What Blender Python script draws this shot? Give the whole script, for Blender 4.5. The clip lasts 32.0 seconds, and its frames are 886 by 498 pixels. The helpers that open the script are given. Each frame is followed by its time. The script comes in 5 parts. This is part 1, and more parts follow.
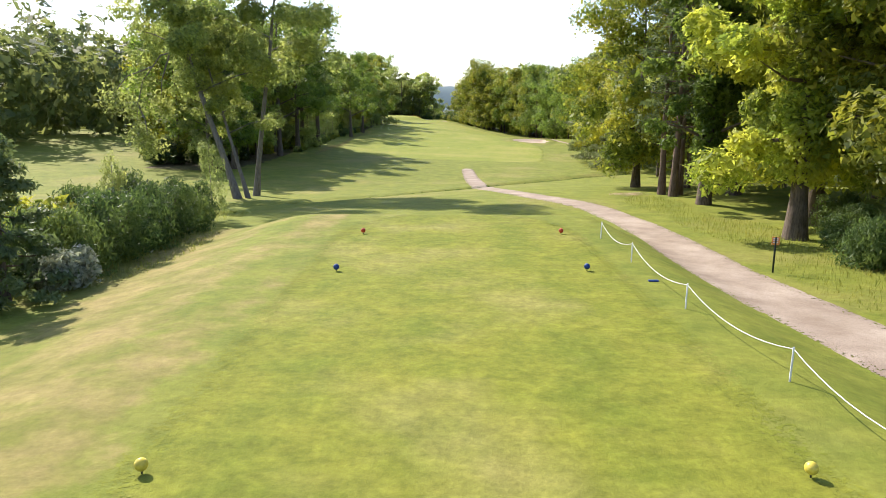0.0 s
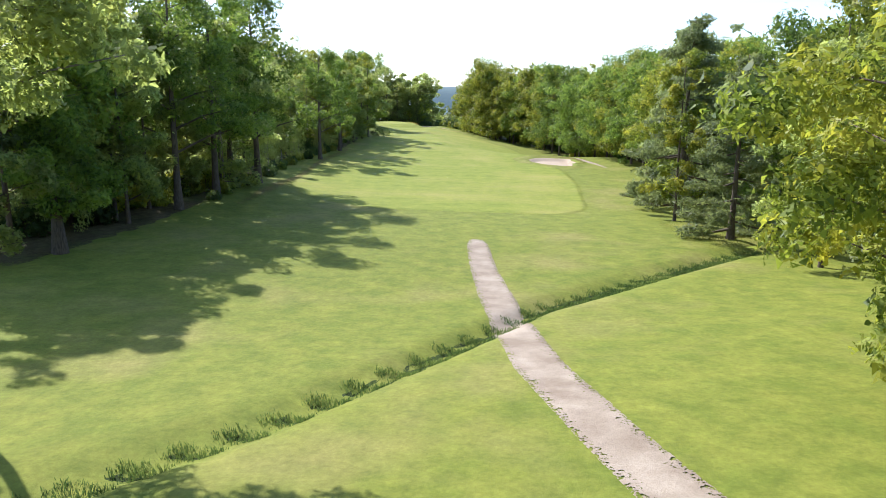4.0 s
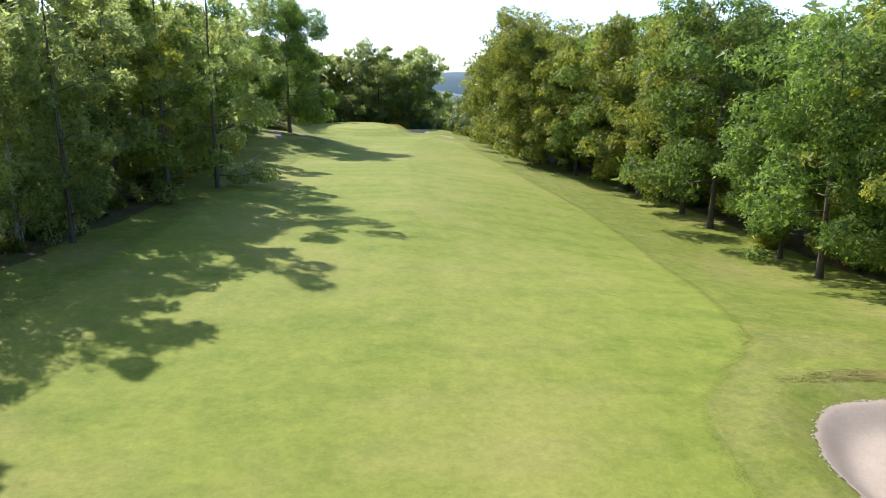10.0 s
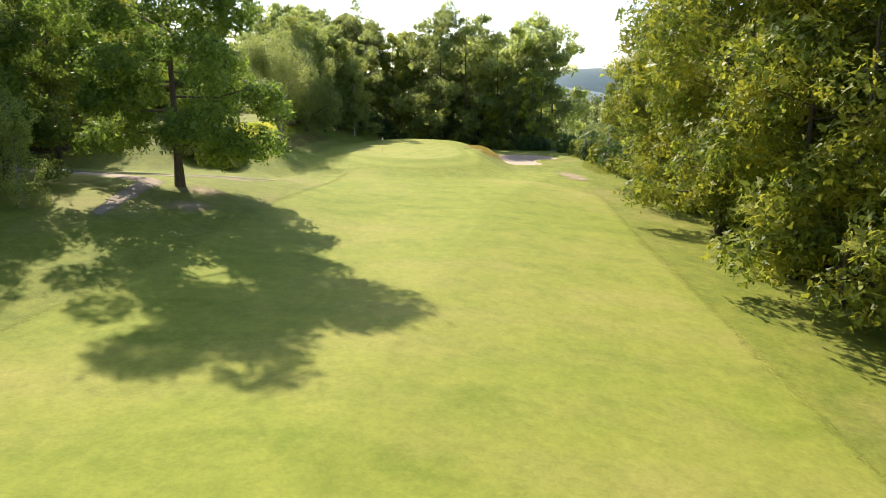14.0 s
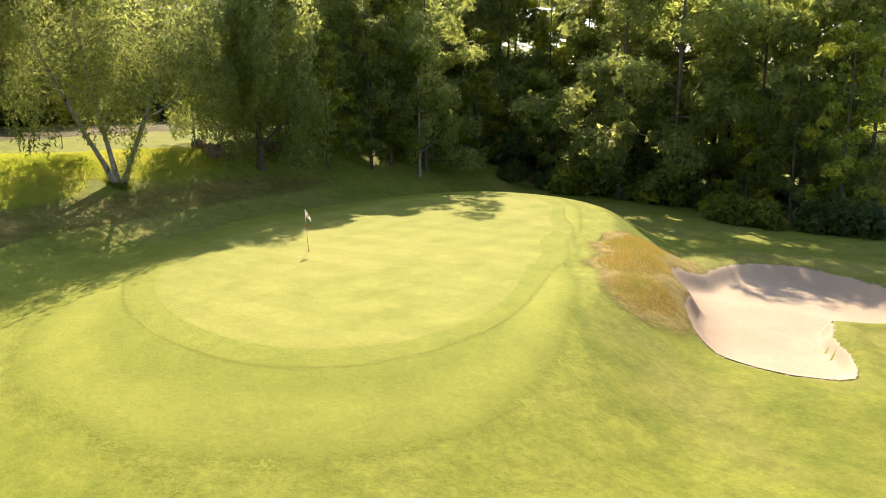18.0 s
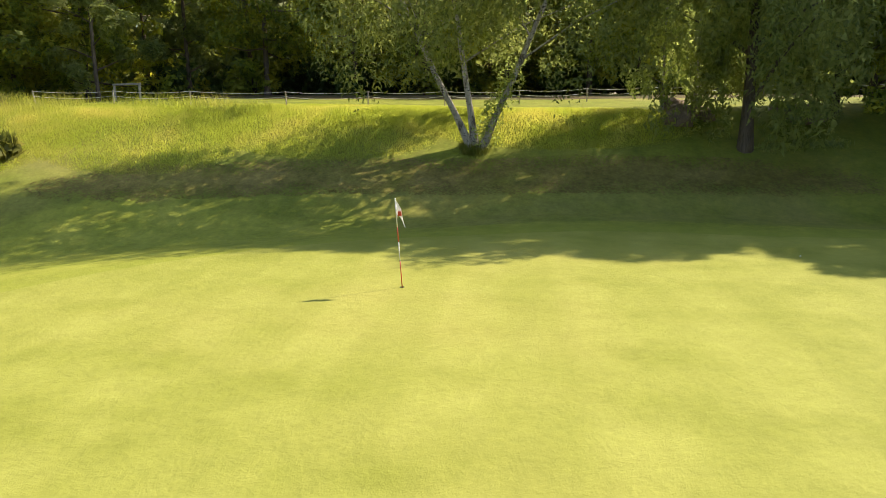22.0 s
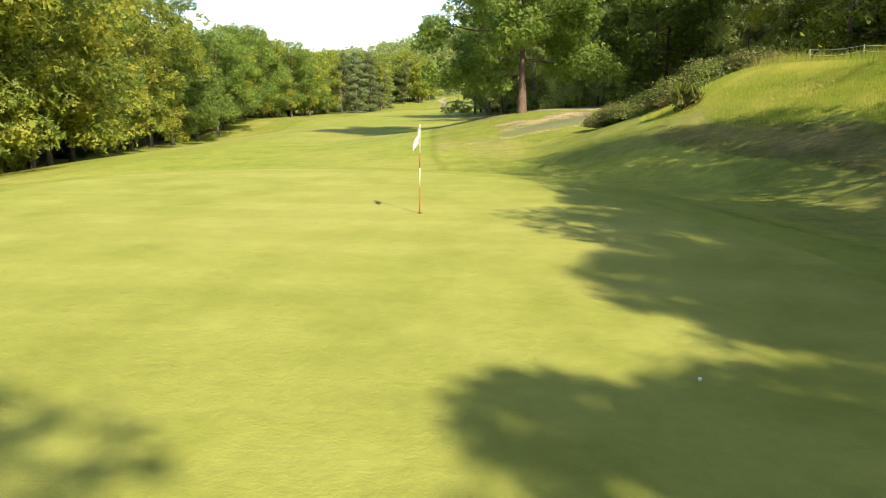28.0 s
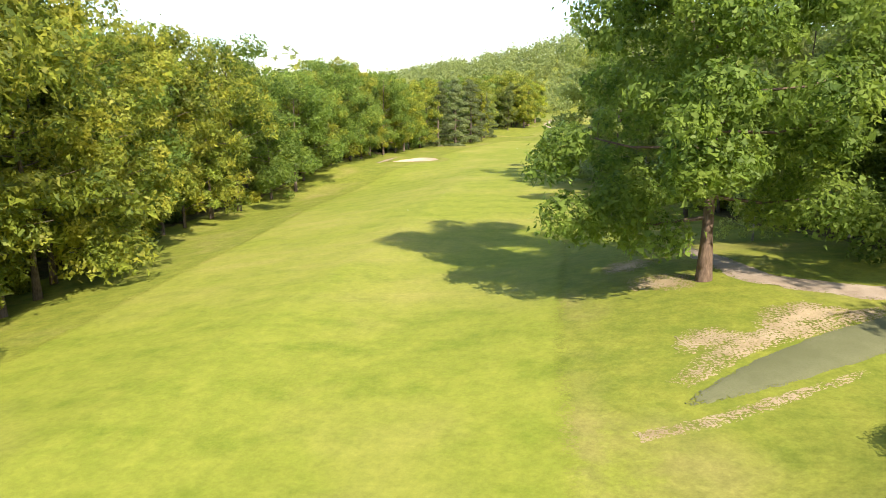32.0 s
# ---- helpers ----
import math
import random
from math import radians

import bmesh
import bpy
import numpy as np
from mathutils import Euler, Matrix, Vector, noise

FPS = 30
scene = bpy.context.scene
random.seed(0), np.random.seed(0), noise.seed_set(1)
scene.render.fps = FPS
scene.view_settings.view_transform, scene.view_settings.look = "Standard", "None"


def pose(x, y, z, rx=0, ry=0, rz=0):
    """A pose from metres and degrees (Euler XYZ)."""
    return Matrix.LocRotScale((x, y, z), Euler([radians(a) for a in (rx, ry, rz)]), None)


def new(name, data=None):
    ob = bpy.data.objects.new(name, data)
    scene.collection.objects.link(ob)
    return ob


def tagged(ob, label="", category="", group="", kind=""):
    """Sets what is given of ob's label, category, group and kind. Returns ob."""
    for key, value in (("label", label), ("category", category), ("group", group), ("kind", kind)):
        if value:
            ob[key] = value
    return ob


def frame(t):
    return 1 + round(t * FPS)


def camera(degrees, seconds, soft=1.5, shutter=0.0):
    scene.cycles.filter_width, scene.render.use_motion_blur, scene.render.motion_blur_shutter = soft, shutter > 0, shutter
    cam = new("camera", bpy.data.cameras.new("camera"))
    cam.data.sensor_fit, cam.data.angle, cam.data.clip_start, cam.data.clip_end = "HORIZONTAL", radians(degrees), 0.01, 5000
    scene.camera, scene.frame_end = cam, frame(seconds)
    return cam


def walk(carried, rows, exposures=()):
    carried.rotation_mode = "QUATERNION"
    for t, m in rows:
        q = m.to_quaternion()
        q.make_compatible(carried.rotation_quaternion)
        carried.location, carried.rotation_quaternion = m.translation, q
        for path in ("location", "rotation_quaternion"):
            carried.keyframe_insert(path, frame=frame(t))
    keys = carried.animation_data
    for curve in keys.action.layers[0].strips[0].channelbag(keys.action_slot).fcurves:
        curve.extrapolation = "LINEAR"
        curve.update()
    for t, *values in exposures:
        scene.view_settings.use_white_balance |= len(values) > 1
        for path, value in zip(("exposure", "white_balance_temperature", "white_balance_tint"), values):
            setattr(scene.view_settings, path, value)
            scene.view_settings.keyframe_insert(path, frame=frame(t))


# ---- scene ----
cam = camera(64.5, 32.0, soft=0.65)
# seconds, eye, yaw, pitch, roll
ROWS = [
    (0, 0.00, 0.00, 5.00, 0.01, -11.43, 0.31),
    (0.5, 0.16, 2.87, 5.23, 0.08, -11.40, 0.13),
    (1, 0.32, 5.97, 5.50, 0.14, -11.37, 0.00),
    (1.5, 0.45, 9.39, 5.77, 0.16, -11.36, 0.07),
    (2, 0.59, 13.69, 6.08, 0.13, -11.40, 0.10),
    (2.5, 0.57, 19.12, 6.37, 0.12, -11.38, 0.10),
    (3, 0.55, 25.79, 6.77, 0.09, -11.38, 0.21),
    (3.5, 0.48, 33.43, 7.19, 0.06, -11.41, 0.37),
    (5.5, 2.85, 72.89, 8.09, 0.78, -11.58, -0.31),
    (6, 3.49, 83.66, 8.37, 0.91, -11.72, -0.39),
    (6.5, 3.89, 94.92, 8.65, 0.99, -11.83, -0.25),
    (7, 4.24, 106.66, 8.85, 1.01, -11.93, -0.15),
    (7.5, 4.54, 117.84, 9.07, 1.11, -12.06, -0.14),
    (8, 4.64, 129.56, 9.26, 1.12, -12.18, 0.02),
    (8.5, 4.80, 141.13, 9.38, 1.11, -12.31, 0.17),
    (9, 5.08, 152.24, 9.46, 1.12, -12.42, 0.19),
    (9.5, 5.59, 163.64, 9.32, 1.54, -12.48, 0.01),
    (10, 6.14, 174.68, 9.17, 2.11, -12.49, 0.05),
    (10.5, 6.46, 186.54, 9.09, 3.09, -12.54, 0.05),
    (11, 6.94, 198.26, 8.91, 4.02, -12.52, 0.04),
    (11.5, 7.11, 209.80, 8.94, 5.19, -12.55, -0.20),
    (12, 7.29, 221.42, 9.04, 7.30, -12.63, -0.17),
    (12.5, 7.00, 232.95, 9.09, 9.03, -12.67, -0.17),
    (13, 6.50, 245.14, 9.07, 10.73, -12.67, -0.25),
    (13.5, 5.67, 257.15, 8.95, 12.13, -12.64, -0.14),
    (15.5, 0.25, 302.82, 9.69, 16.30, -12.51, -0.37),
    (16, -0.72, 314.24, 9.54, 18.88, -12.39, -0.20),
    (16.5, -1.70, 324.89, 9.34, 21.66, -12.24, -0.16),
    (17, -2.43, 334.69, 9.06, 24.72, -12.21, -0.29),
    (17.5, -2.60, 342.99, 8.53, 28.58, -12.22, -0.28),
    (18, -3.01, 349.82, 7.83, 36.35, -12.19, -0.21),
    (18.5, -2.89, 355.64, 7.03, 45.97, -12.10, -0.10),
    (19, -3.08, 359.78, 6.54, 54.50, -12.02, 0.54),
    (19.5, -4.17, 363.36, 6.13, 61.97, -11.97, 0.39),
    (20, -5.72, 366.79, 5.81, 69.23, -11.91, 0.23),
    (20.5, -7.77, 369.98, 5.47, 76.25, -11.85, 0.04),
    (21, -9.79, 372.97, 5.09, 83.15, -11.85, -0.16),
    (21.5, -11.56, 375.79, 4.84, 90.95, -11.84, -0.47),
    (22, -13.30, 378.26, 4.55, 100.51, -11.76, -0.46),
    (22.5, -14.87, 380.64, 4.30, 110.09, -11.73, -0.32),
    (23, -16.33, 382.64, 4.10, 118.67, -11.77, -0.19),
    (23.5, -17.90, 384.63, 3.93, 127.52, -11.89, -0.09),
    (24, -19.46, 386.44, 3.80, 135.01, -12.00, -0.15),
    (24.5, -21.30, 387.98, 3.69, 142.13, -12.13, -0.09),
    (25, -23.27, 389.27, 3.57, 149.29, -12.29, -0.16),
    (25.5, -25.21, 390.42, 3.47, 156.89, -12.38, -0.47),
    (26, -27.11, 391.13, 3.36, 164.25, -12.51, 0.02),
    (26.5, -28.68, 391.45, 3.26, 170.86, -12.63, -0.02),
    (28.5, -33.12, 391.51, 3.11, 190.53, -12.72, -0.10),
    (29, -33.71, 390.90, 3.12, 193.42, -12.80, -0.28),
    (29.5, -33.67, 389.21, 3.29, 194.63, -12.87, -0.26),
    (30, -32.95, 385.90, 4.54, 194.80, -12.87, -0.35),
    (30.5, -31.77, 381.29, 6.40, 194.77, -12.82, -0.21),
    (31, -30.30, 375.66, 8.30, 194.82, -12.69, -0.17),
    (31.5, -28.69, 370.06, 10.09, 194.86, -12.51, -0.25),
    (32, -27.30, 365.01, 11.63, 194.97, -12.32, -0.40),
]
# the camera's own exposure, and a slightly warmer balance once it has flown over the fairway
EXPOSURE = [(0.0, 1.27, 6450, 16.5), (3.0, 1.27, 6050, 14.5), (6.0, 1.32, 5500, 11.5), (7.0, 1.02, 5850, 12.5), (8.0, 1.11, 5850, 12.5), (9.0, 1.22, 5850, 13.5), (10.0, 1.15, 5750, 13.5), (12.0, 1.37, 6100, 11.5), (14.0, 1.34, 6800, 12.5), (16.0, 1.26, 7500, 15), (17.0, 1.38, 8000, 16.5), (18.5, 1.57, 7600, 15.5), (22.0, 1.49, 7400, 13.5), (26.0, 1.46, 7200, 12.5), (29.0, 1.46, 7050, 11.5), (32.0, 1.54, 7000, 11.5)]
walk(cam, [(t, pose(x, y, z, 90 + pitch, 0, yaw) @ pose(0, 0, 0, 0, 0, roll)) for t, x, y, z, yaw, pitch, roll in ROWS], EXPOSURE)

# ---- light: a hazy summer afternoon, the sun ahead of the tee and to its left ----
SUN_AZ, SUN_EL = radians(130.0), radians(41.0)      # azimuth from +x, elevation
SUN_WAY = Vector((math.cos(SUN_EL) * math.cos(SUN_AZ), math.cos(SUN_EL) * math.sin(SUN_AZ), math.sin(SUN_EL)))
world = bpy.data.worlds.new("world")
scene.world = world
world.use_nodes = True
wt = world.node_tree
sky = wt.nodes.new("ShaderNodeTexSky")
sky.sky_type, sky.sun_disc = "NISHITA", False
sky.sun_elevation, sky.sun_rotation = SUN_EL, radians(90) - SUN_AZ
sky.altitude, sky.air_density, sky.dust_density, sky.ozone_density = 600, 1.0, 1.3, 1.6
wt.nodes["Background"].inputs["Strength"].default_value = 0.122
wt.links.new(sky.outputs["Color"], wt.nodes["Background"].inputs["Color"])
sun = new("sun", bpy.data.lights.new("sun", "SUN"))
sun.data.energy, sun.data.angle, sun.data.color = 3.5, radians(0.6), (1.0, 0.945, 0.84)
sun.matrix_world = Matrix.Translation((0, 0, 200)) @ SUN_WAY.to_track_quat("Z", "Y").to_matrix().to_4x4()


# ---- materials ----
def material(name, rough=0.8, metal=0.0):
    m = bpy.data.materials.new(name)
    m.use_nodes = True
    nt = m.node_tree
    b = nt.nodes["Principled BSDF"]
    b.inputs["Roughness"].default_value, b.inputs["Metallic"].default_value = rough, metal
    b.inputs["Specular IOR Level"].default_value = 0.3
    return m, nt, b


def node(nt, kind, **inputs):
    n = nt.nodes.new(kind)
    for k, v in inputs.items():
        n.inputs[k.replace("_", " ")].default_value = v
    return n


def coords(nt, scale=(1, 1, 1), turn=0.0):
    g = nt.nodes.new("ShaderNodeNewGeometry")
    mp = nt.nodes.new("ShaderNodeMapping")
    mp.inputs["Scale"].default_value, mp.inputs["Rotation"].default_value = scale, (0, 0, radians(turn))
    nt.links.new(g.outputs["Position"], mp.inputs["Vector"])
    return mp.outputs["Vector"]


def noise_of(nt, scale, detail=3.0, rough=0.6, vec=None):
    n = node(nt, "ShaderNodeTexNoise", Scale=scale, Detail=detail, Roughness=rough)
    nt.links.new(vec or coords(nt), n.inputs["Vector"])
    return n.outputs["Fac"]


def ramp(nt, fac, stops):
    r = nt.nodes.new("ShaderNodeValToRGB")
    e = r.color_ramp.elements
    while len(e) < len(stops):
        e.new(0.5)
    for el, (p, c) in zip(e, stops):
        el.position, el.color = p, (*c, 1) if len(c) == 3 else c
    nt.links.new(fac, r.inputs["Fac"])
    return r.outputs["Color"]


def mix(nt, fac, a, b, how="MIX"):
    n = nt.nodes.new("ShaderNodeMix")
    n.data_type, n.blend_type = "RGBA", how
    for sock, v in ((n.inputs[0], fac), (n.inputs[6], a), (n.inputs[7], b)):
        if isinstance(v, bpy.types.NodeSocket):
            nt.links.new(v, sock)
        else:
            sock.default_value = v if isinstance(v, float) else (*v, 1)
    return n.outputs[2]


def bump(nt, b, height, strength, dist=0.05):
    n = node(nt, "ShaderNodeBump", Strength=strength, Distance=dist)
    nt.links.new(height, n.inputs["Height"])
    nt.links.new(n.outputs["Normal"], b.inputs["Normal"])


GREY = lambda v: (v, v, v)


def feather(nt, b, width):
    """Lets a sheet fray out, blade by blade, over width metres inside its rim."""
    at = nt.nodes.new("ShaderNodeAttribute")
    at.attribute_name = "rim"
    broad, blade = noise_of(nt, 1.1 / max(width, 0.3), 3.0, 0.6), noise_of(nt, 8.0, 3.0, 0.7)
    m1, m2, m3, cut = (nt.nodes.new("ShaderNodeMath") for _ in range(4))
    m1.operation, m2.operation, m3.operation, cut.operation = "MULTIPLY_ADD", "MULTIPLY_ADD", "ADD", "GREATER_THAN"
    m1.inputs[1].default_value, m1.inputs[2].default_value = 1.6 * width, -1.2 * width
    nt.links.new(broad, m1.inputs[0])
    m2.inputs[1].default_value, m2.inputs[2].default_value = 4.6 * width, -2.3 * width
    nt.links.new(blade, m2.inputs[0])
    nt.links.new(m1.outputs[0], m3.inputs[0])
    nt.links.new(m2.outputs[0], m3.inputs[1])
    m4 = nt.nodes.new("ShaderNodeMath")
    nt.links.new(m3.outputs[0], m4.inputs[0])
    nt.links.new(at.outputs["Fac"], m4.inputs[1])
    cut.inputs[1].default_value = 0.0
    nt.links.new(m4.outputs[0], cut.inputs[0])
    nt.links.new(cut.outputs[0], b.inputs["Alpha"])


def grass(name, dark, light, dry, dryness=0.45, patch=0.09, stripes=0.0, stripe_turn=0.0, stripe_width=5.0, blades=0.5, fray=0.0, crossed=False, drifts=()):
    """Turf: broad drifts, patches of dry straw, clumps, blades, and bands of mowing."""
    m, nt, b = material(name, 0.85)
    b.inputs["Specular IOR Level"].default_value = 0.115
    fine = noise_of(nt, 5.0, 6.0, 0.75)
    mid = noise_of(nt, 0.55, 5.0, 0.6)
    big = noise_of(nt, patch, 4.0, 0.55)
    col = mix(nt, ramp(nt, mid, [(0.35, GREY(0)), (0.68, GREY(1))]), dark, light)
    col = mix(nt, ramp(nt, big, [(dryness, GREY(0)), (dryness + 0.22, GREY(0.75))]), col, dry)
    if stripes:
        w = node(nt, "ShaderNodeTexWave", Scale=0.314 / stripe_width, Distortion=2.4, Detail=2.0, Detail_Scale=0.6)
        nt.links.new(coords(nt, (1, 1, 1), stripe_turn), w.inputs["Vector"])
        col = mix(nt, ramp(nt, w.outputs["Fac"], [(0.3, GREY(0)), (0.7, GREY(stripes))]), col, light)
        if crossed:
            w = node(nt, "ShaderNodeTexWave", Scale=0.314 / stripe_width, Distortion=1.5, Detail=2.0, Detail_Scale=0.6)
            nt.links.new(coords(nt, (1, 1, 1), stripe_turn + 78), w.inputs["Vector"])
            col = mix(nt, ramp(nt, w.outputs["Fac"], [(0.3, GREY(0)), (0.7, GREY(stripes))]), col, dark)
    for name_, dark_, light_ in drifts:
        # drifts of another turf, with ragged borders
        at = nt.nodes.new("ShaderNodeAttribute")
        at.attribute_name = name_
        add = nt.nodes.new("ShaderNodeMath")
        add.operation = "MULTIPLY_ADD"
        add.inputs[1].default_value = 0.9
        nt.links.new(noise_of(nt, 0.9, 6.0, 0.65), add.inputs[0])
        nt.links.new(at.outputs["Fac"], add.inputs[2])
        turf = mix(nt, ramp(nt, mid, [(0.35, GREY(0)), (0.68, GREY(1))]), dark_, light_)
        col = mix(nt, ramp(nt, add.outputs[0], [(0.8, GREY(0)), (1.0, GREY(1))]), col, turf)
    shade = ramp(nt, fine, [(0.25, GREY(1.0 - blades)), (0.7, GREY(1.0 + blades * 0.25))])
    col = mix(nt, 1.0, col, shade, "MULTIPLY")
    clump = noise_of(nt, 1.7, 8.0, 0.72)
    col = mix(nt, 1.0, col, ramp(nt, clump, [(0.32, GREY(1.0 - blades * 0.75)), (0.66, GREY(1.0 + blades * 0.4))]), "MULTIPLY")
    nt.links.new(col, b.inputs["Base Color"])
    bump(nt, b, fine, 0.6, 0.06)
    if fray:
        feather(nt, b, fray)
    return m


def ringed(name, dark, light):
    """Apron turf, mown in rounds that follow its rim."""
    m, nt, b = material(name, 0.85)
    b.inputs["Specular IOR Level"].default_value = 0.115
    at = nt.nodes.new("ShaderNodeAttribute")
    at.attribute_name = "rim"
    wave = nt.nodes.new("ShaderNodeMath")
    wave.operation = "MULTIPLY_ADD"
    wave.inputs[1].default_value, wave.inputs[2].default_value = 0.45, 0.0
    nt.links.new(at.outputs["Fac"], wave.inputs[0])
    wander = nt.nodes.new("ShaderNodeMath")
    wander.operation = "MULTIPLY_ADD"
    wander.inputs[1].default_value = 0.35
    nt.links.new(noise_of(nt, 0.4, 3.0), wander.inputs[0])
    nt.links.new(wave.outputs[0], wander.inputs[2])
    rounds = nt.nodes.new("ShaderNodeMath")
    rounds.operation = "PINGPONG"
    rounds.inputs[1].default_value = 1.0
    nt.links.new(wander.outputs[0], rounds.inputs[0])
    col = mix(nt, ramp(nt, rounds.outputs[0], [(0.25, GREY(0)), (0.75, GREY(1))]), dark, light)
    fine, clump = noise_of(nt, 5.0, 6.0, 0.75), noise_of(nt, 0.5, 6.0, 0.65)
    col = mix(nt, 1.0, col, ramp(nt, fine, [(0.25, GREY(0.82)), (0.7, GREY(1.05))]), "MULTIPLY")
    col = mix(nt, 1.0, col, ramp(nt, clump, [(0.3, GREY(0.86)), (0.7, GREY(1.1))]), "MULTIPLY")
    nt.links.new(col, b.inputs["Base Color"])
    bump(nt, b, fine, 0.6, 0.05)
    feather(nt, b, 0.45)
    return m


M_ROUGH = grass("rough_grass", (0.16, 0.192, 0.027), (0.24, 0.252, 0.04), (0.3, 0.258, 0.082), 0.52, 0.11, blades=0.28, drifts=(("straw", (0.19, 0.195, 0.034), (0.335, 0.265, 0.095)), ("collar", (0.222, 0.25, 0.034), (0.282, 0.298, 0.05))))
M_FAIRWAY = grass("fairway_grass", (0.175, 0.215, 0.026), (0.262, 0.282, 0.042), (0.34, 0.302, 0.08), 0.47, 0.07, 0.4, 76, 5.0, 0.2, 0.9)
M_TEE = grass("tee_grass", (0.168, 0.2, 0.022), (0.25, 0.255, 0.032), (0.38, 0.32, 0.11), 0.48, 0.16, 0.2, 0, 3.0, 0.38, 0.7)
M_GREEN = grass("green_grass", (0.222, 0.238, 0.04), (0.302, 0.309, 0.067), (0.35, 0.326, 0.085), 0.5, 0.1, 0.3, 8, 2.6, 0.11, 0.0, True)
M_DRY = grass("dry_grass", (0.28, 0.215, 0.06), (0.38, 0.285, 0.1), (0.24, 0.23, 0.045), 0.52, 0.4, blades=0.5, fray=1.1)
M_APRON = ringed("apron_grass", (0.215, 0.245, 0.034), (0.268, 0.286, 0.046))
M_COLLAR = grass("collar_grass", (0.21, 0.238, 0.033), (0.255, 0.274, 0.043), (0.27, 0.27, 0.06), 0.55, 0.2, blades=0.16, fray=0.25)
M_FLOOR = grass("woodland_floor", (0.1, 0.075, 0.035), (0.17, 0.135, 0.06), (0.1, 0.13, 0.03), 0.5, 0.15, fray=1.6)
M_BROWN = grass("parched_grass", (0.19, 0.165, 0.038), (0.26, 0.21, 0.062), (0.19, 0.2, 0.033), 0.5, 0.3, blades=0.45, fray=1.5)
# far darker than the rough, for the strip along the ditch bottom
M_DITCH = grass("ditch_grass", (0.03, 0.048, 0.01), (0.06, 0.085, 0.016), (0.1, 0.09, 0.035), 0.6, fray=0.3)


def soil(name, a, b_, c, scale=1.0, lumps=0.3, fray=0.0):
    m, nt, b = material(name, 0.95)
    big, fine = noise_of(nt, 0.35 * scale, 4.0), noise_of(nt, 9.0 * scale, 6.0, 0.7)
    col = mix(nt, ramp(nt, big, [(0.35, GREY(0)), (0.65, GREY(1))]), a, b_)
    col = mix(nt, ramp(nt, fine, [(0.45, GREY(0)), (0.75, GREY(0.6))]), col, c)
    nt.links.new(col, b.inputs["Base Color"])
    bump(nt, b, fine, lumps, 0.04)
    if fray:
        feather(nt, b, fray)
    return m


M_SAND = soil("bunker_sand", (0.40, 0.30, 0.21), (0.46, 0.36, 0.26), (0.34, 0.25, 0.17), 0.8, 0.3, 0.12)
M_PATH = soil("gravel_path", (0.27, 0.205, 0.145), (0.42, 0.34, 0.255), (0.2, 0.15, 0.1), 1.6, 0.7, 0.55)
M_ASPHALT = soil("worn_asphalt", (0.115, 0.118, 0.055), (0.15, 0.15, 0.075), (0.1, 0.11, 0.04), 1.2, 0.3, 0.4)
M_EARTH = soil("bare_earth", (0.3, 0.22, 0.12), (0.42, 0.325, 0.205), (0.22, 0.2, 0.06), 1.6, 0.6, 2.0)
# woodland colour shifted to blue-green to stand in for distance haze
M_HILL = soil("hazed_far_woodland", (0.12, 0.17, 0.17), (0.15, 0.2, 0.2), (0.1, 0.145, 0.15), 0.01, 0.0)
M_WATER = material("pond_water", 0.35)[0]
M_WATER.node_tree.nodes["Principled BSDF"].inputs["Base Color"].default_value = (0.05, 0.06, 0.05, 1)
M_STONE = soil("brown_stone", (0.2, 0.145, 0.105), (0.32, 0.24, 0.18), (0.1, 0.075, 0.055), 2.0, 1.0)


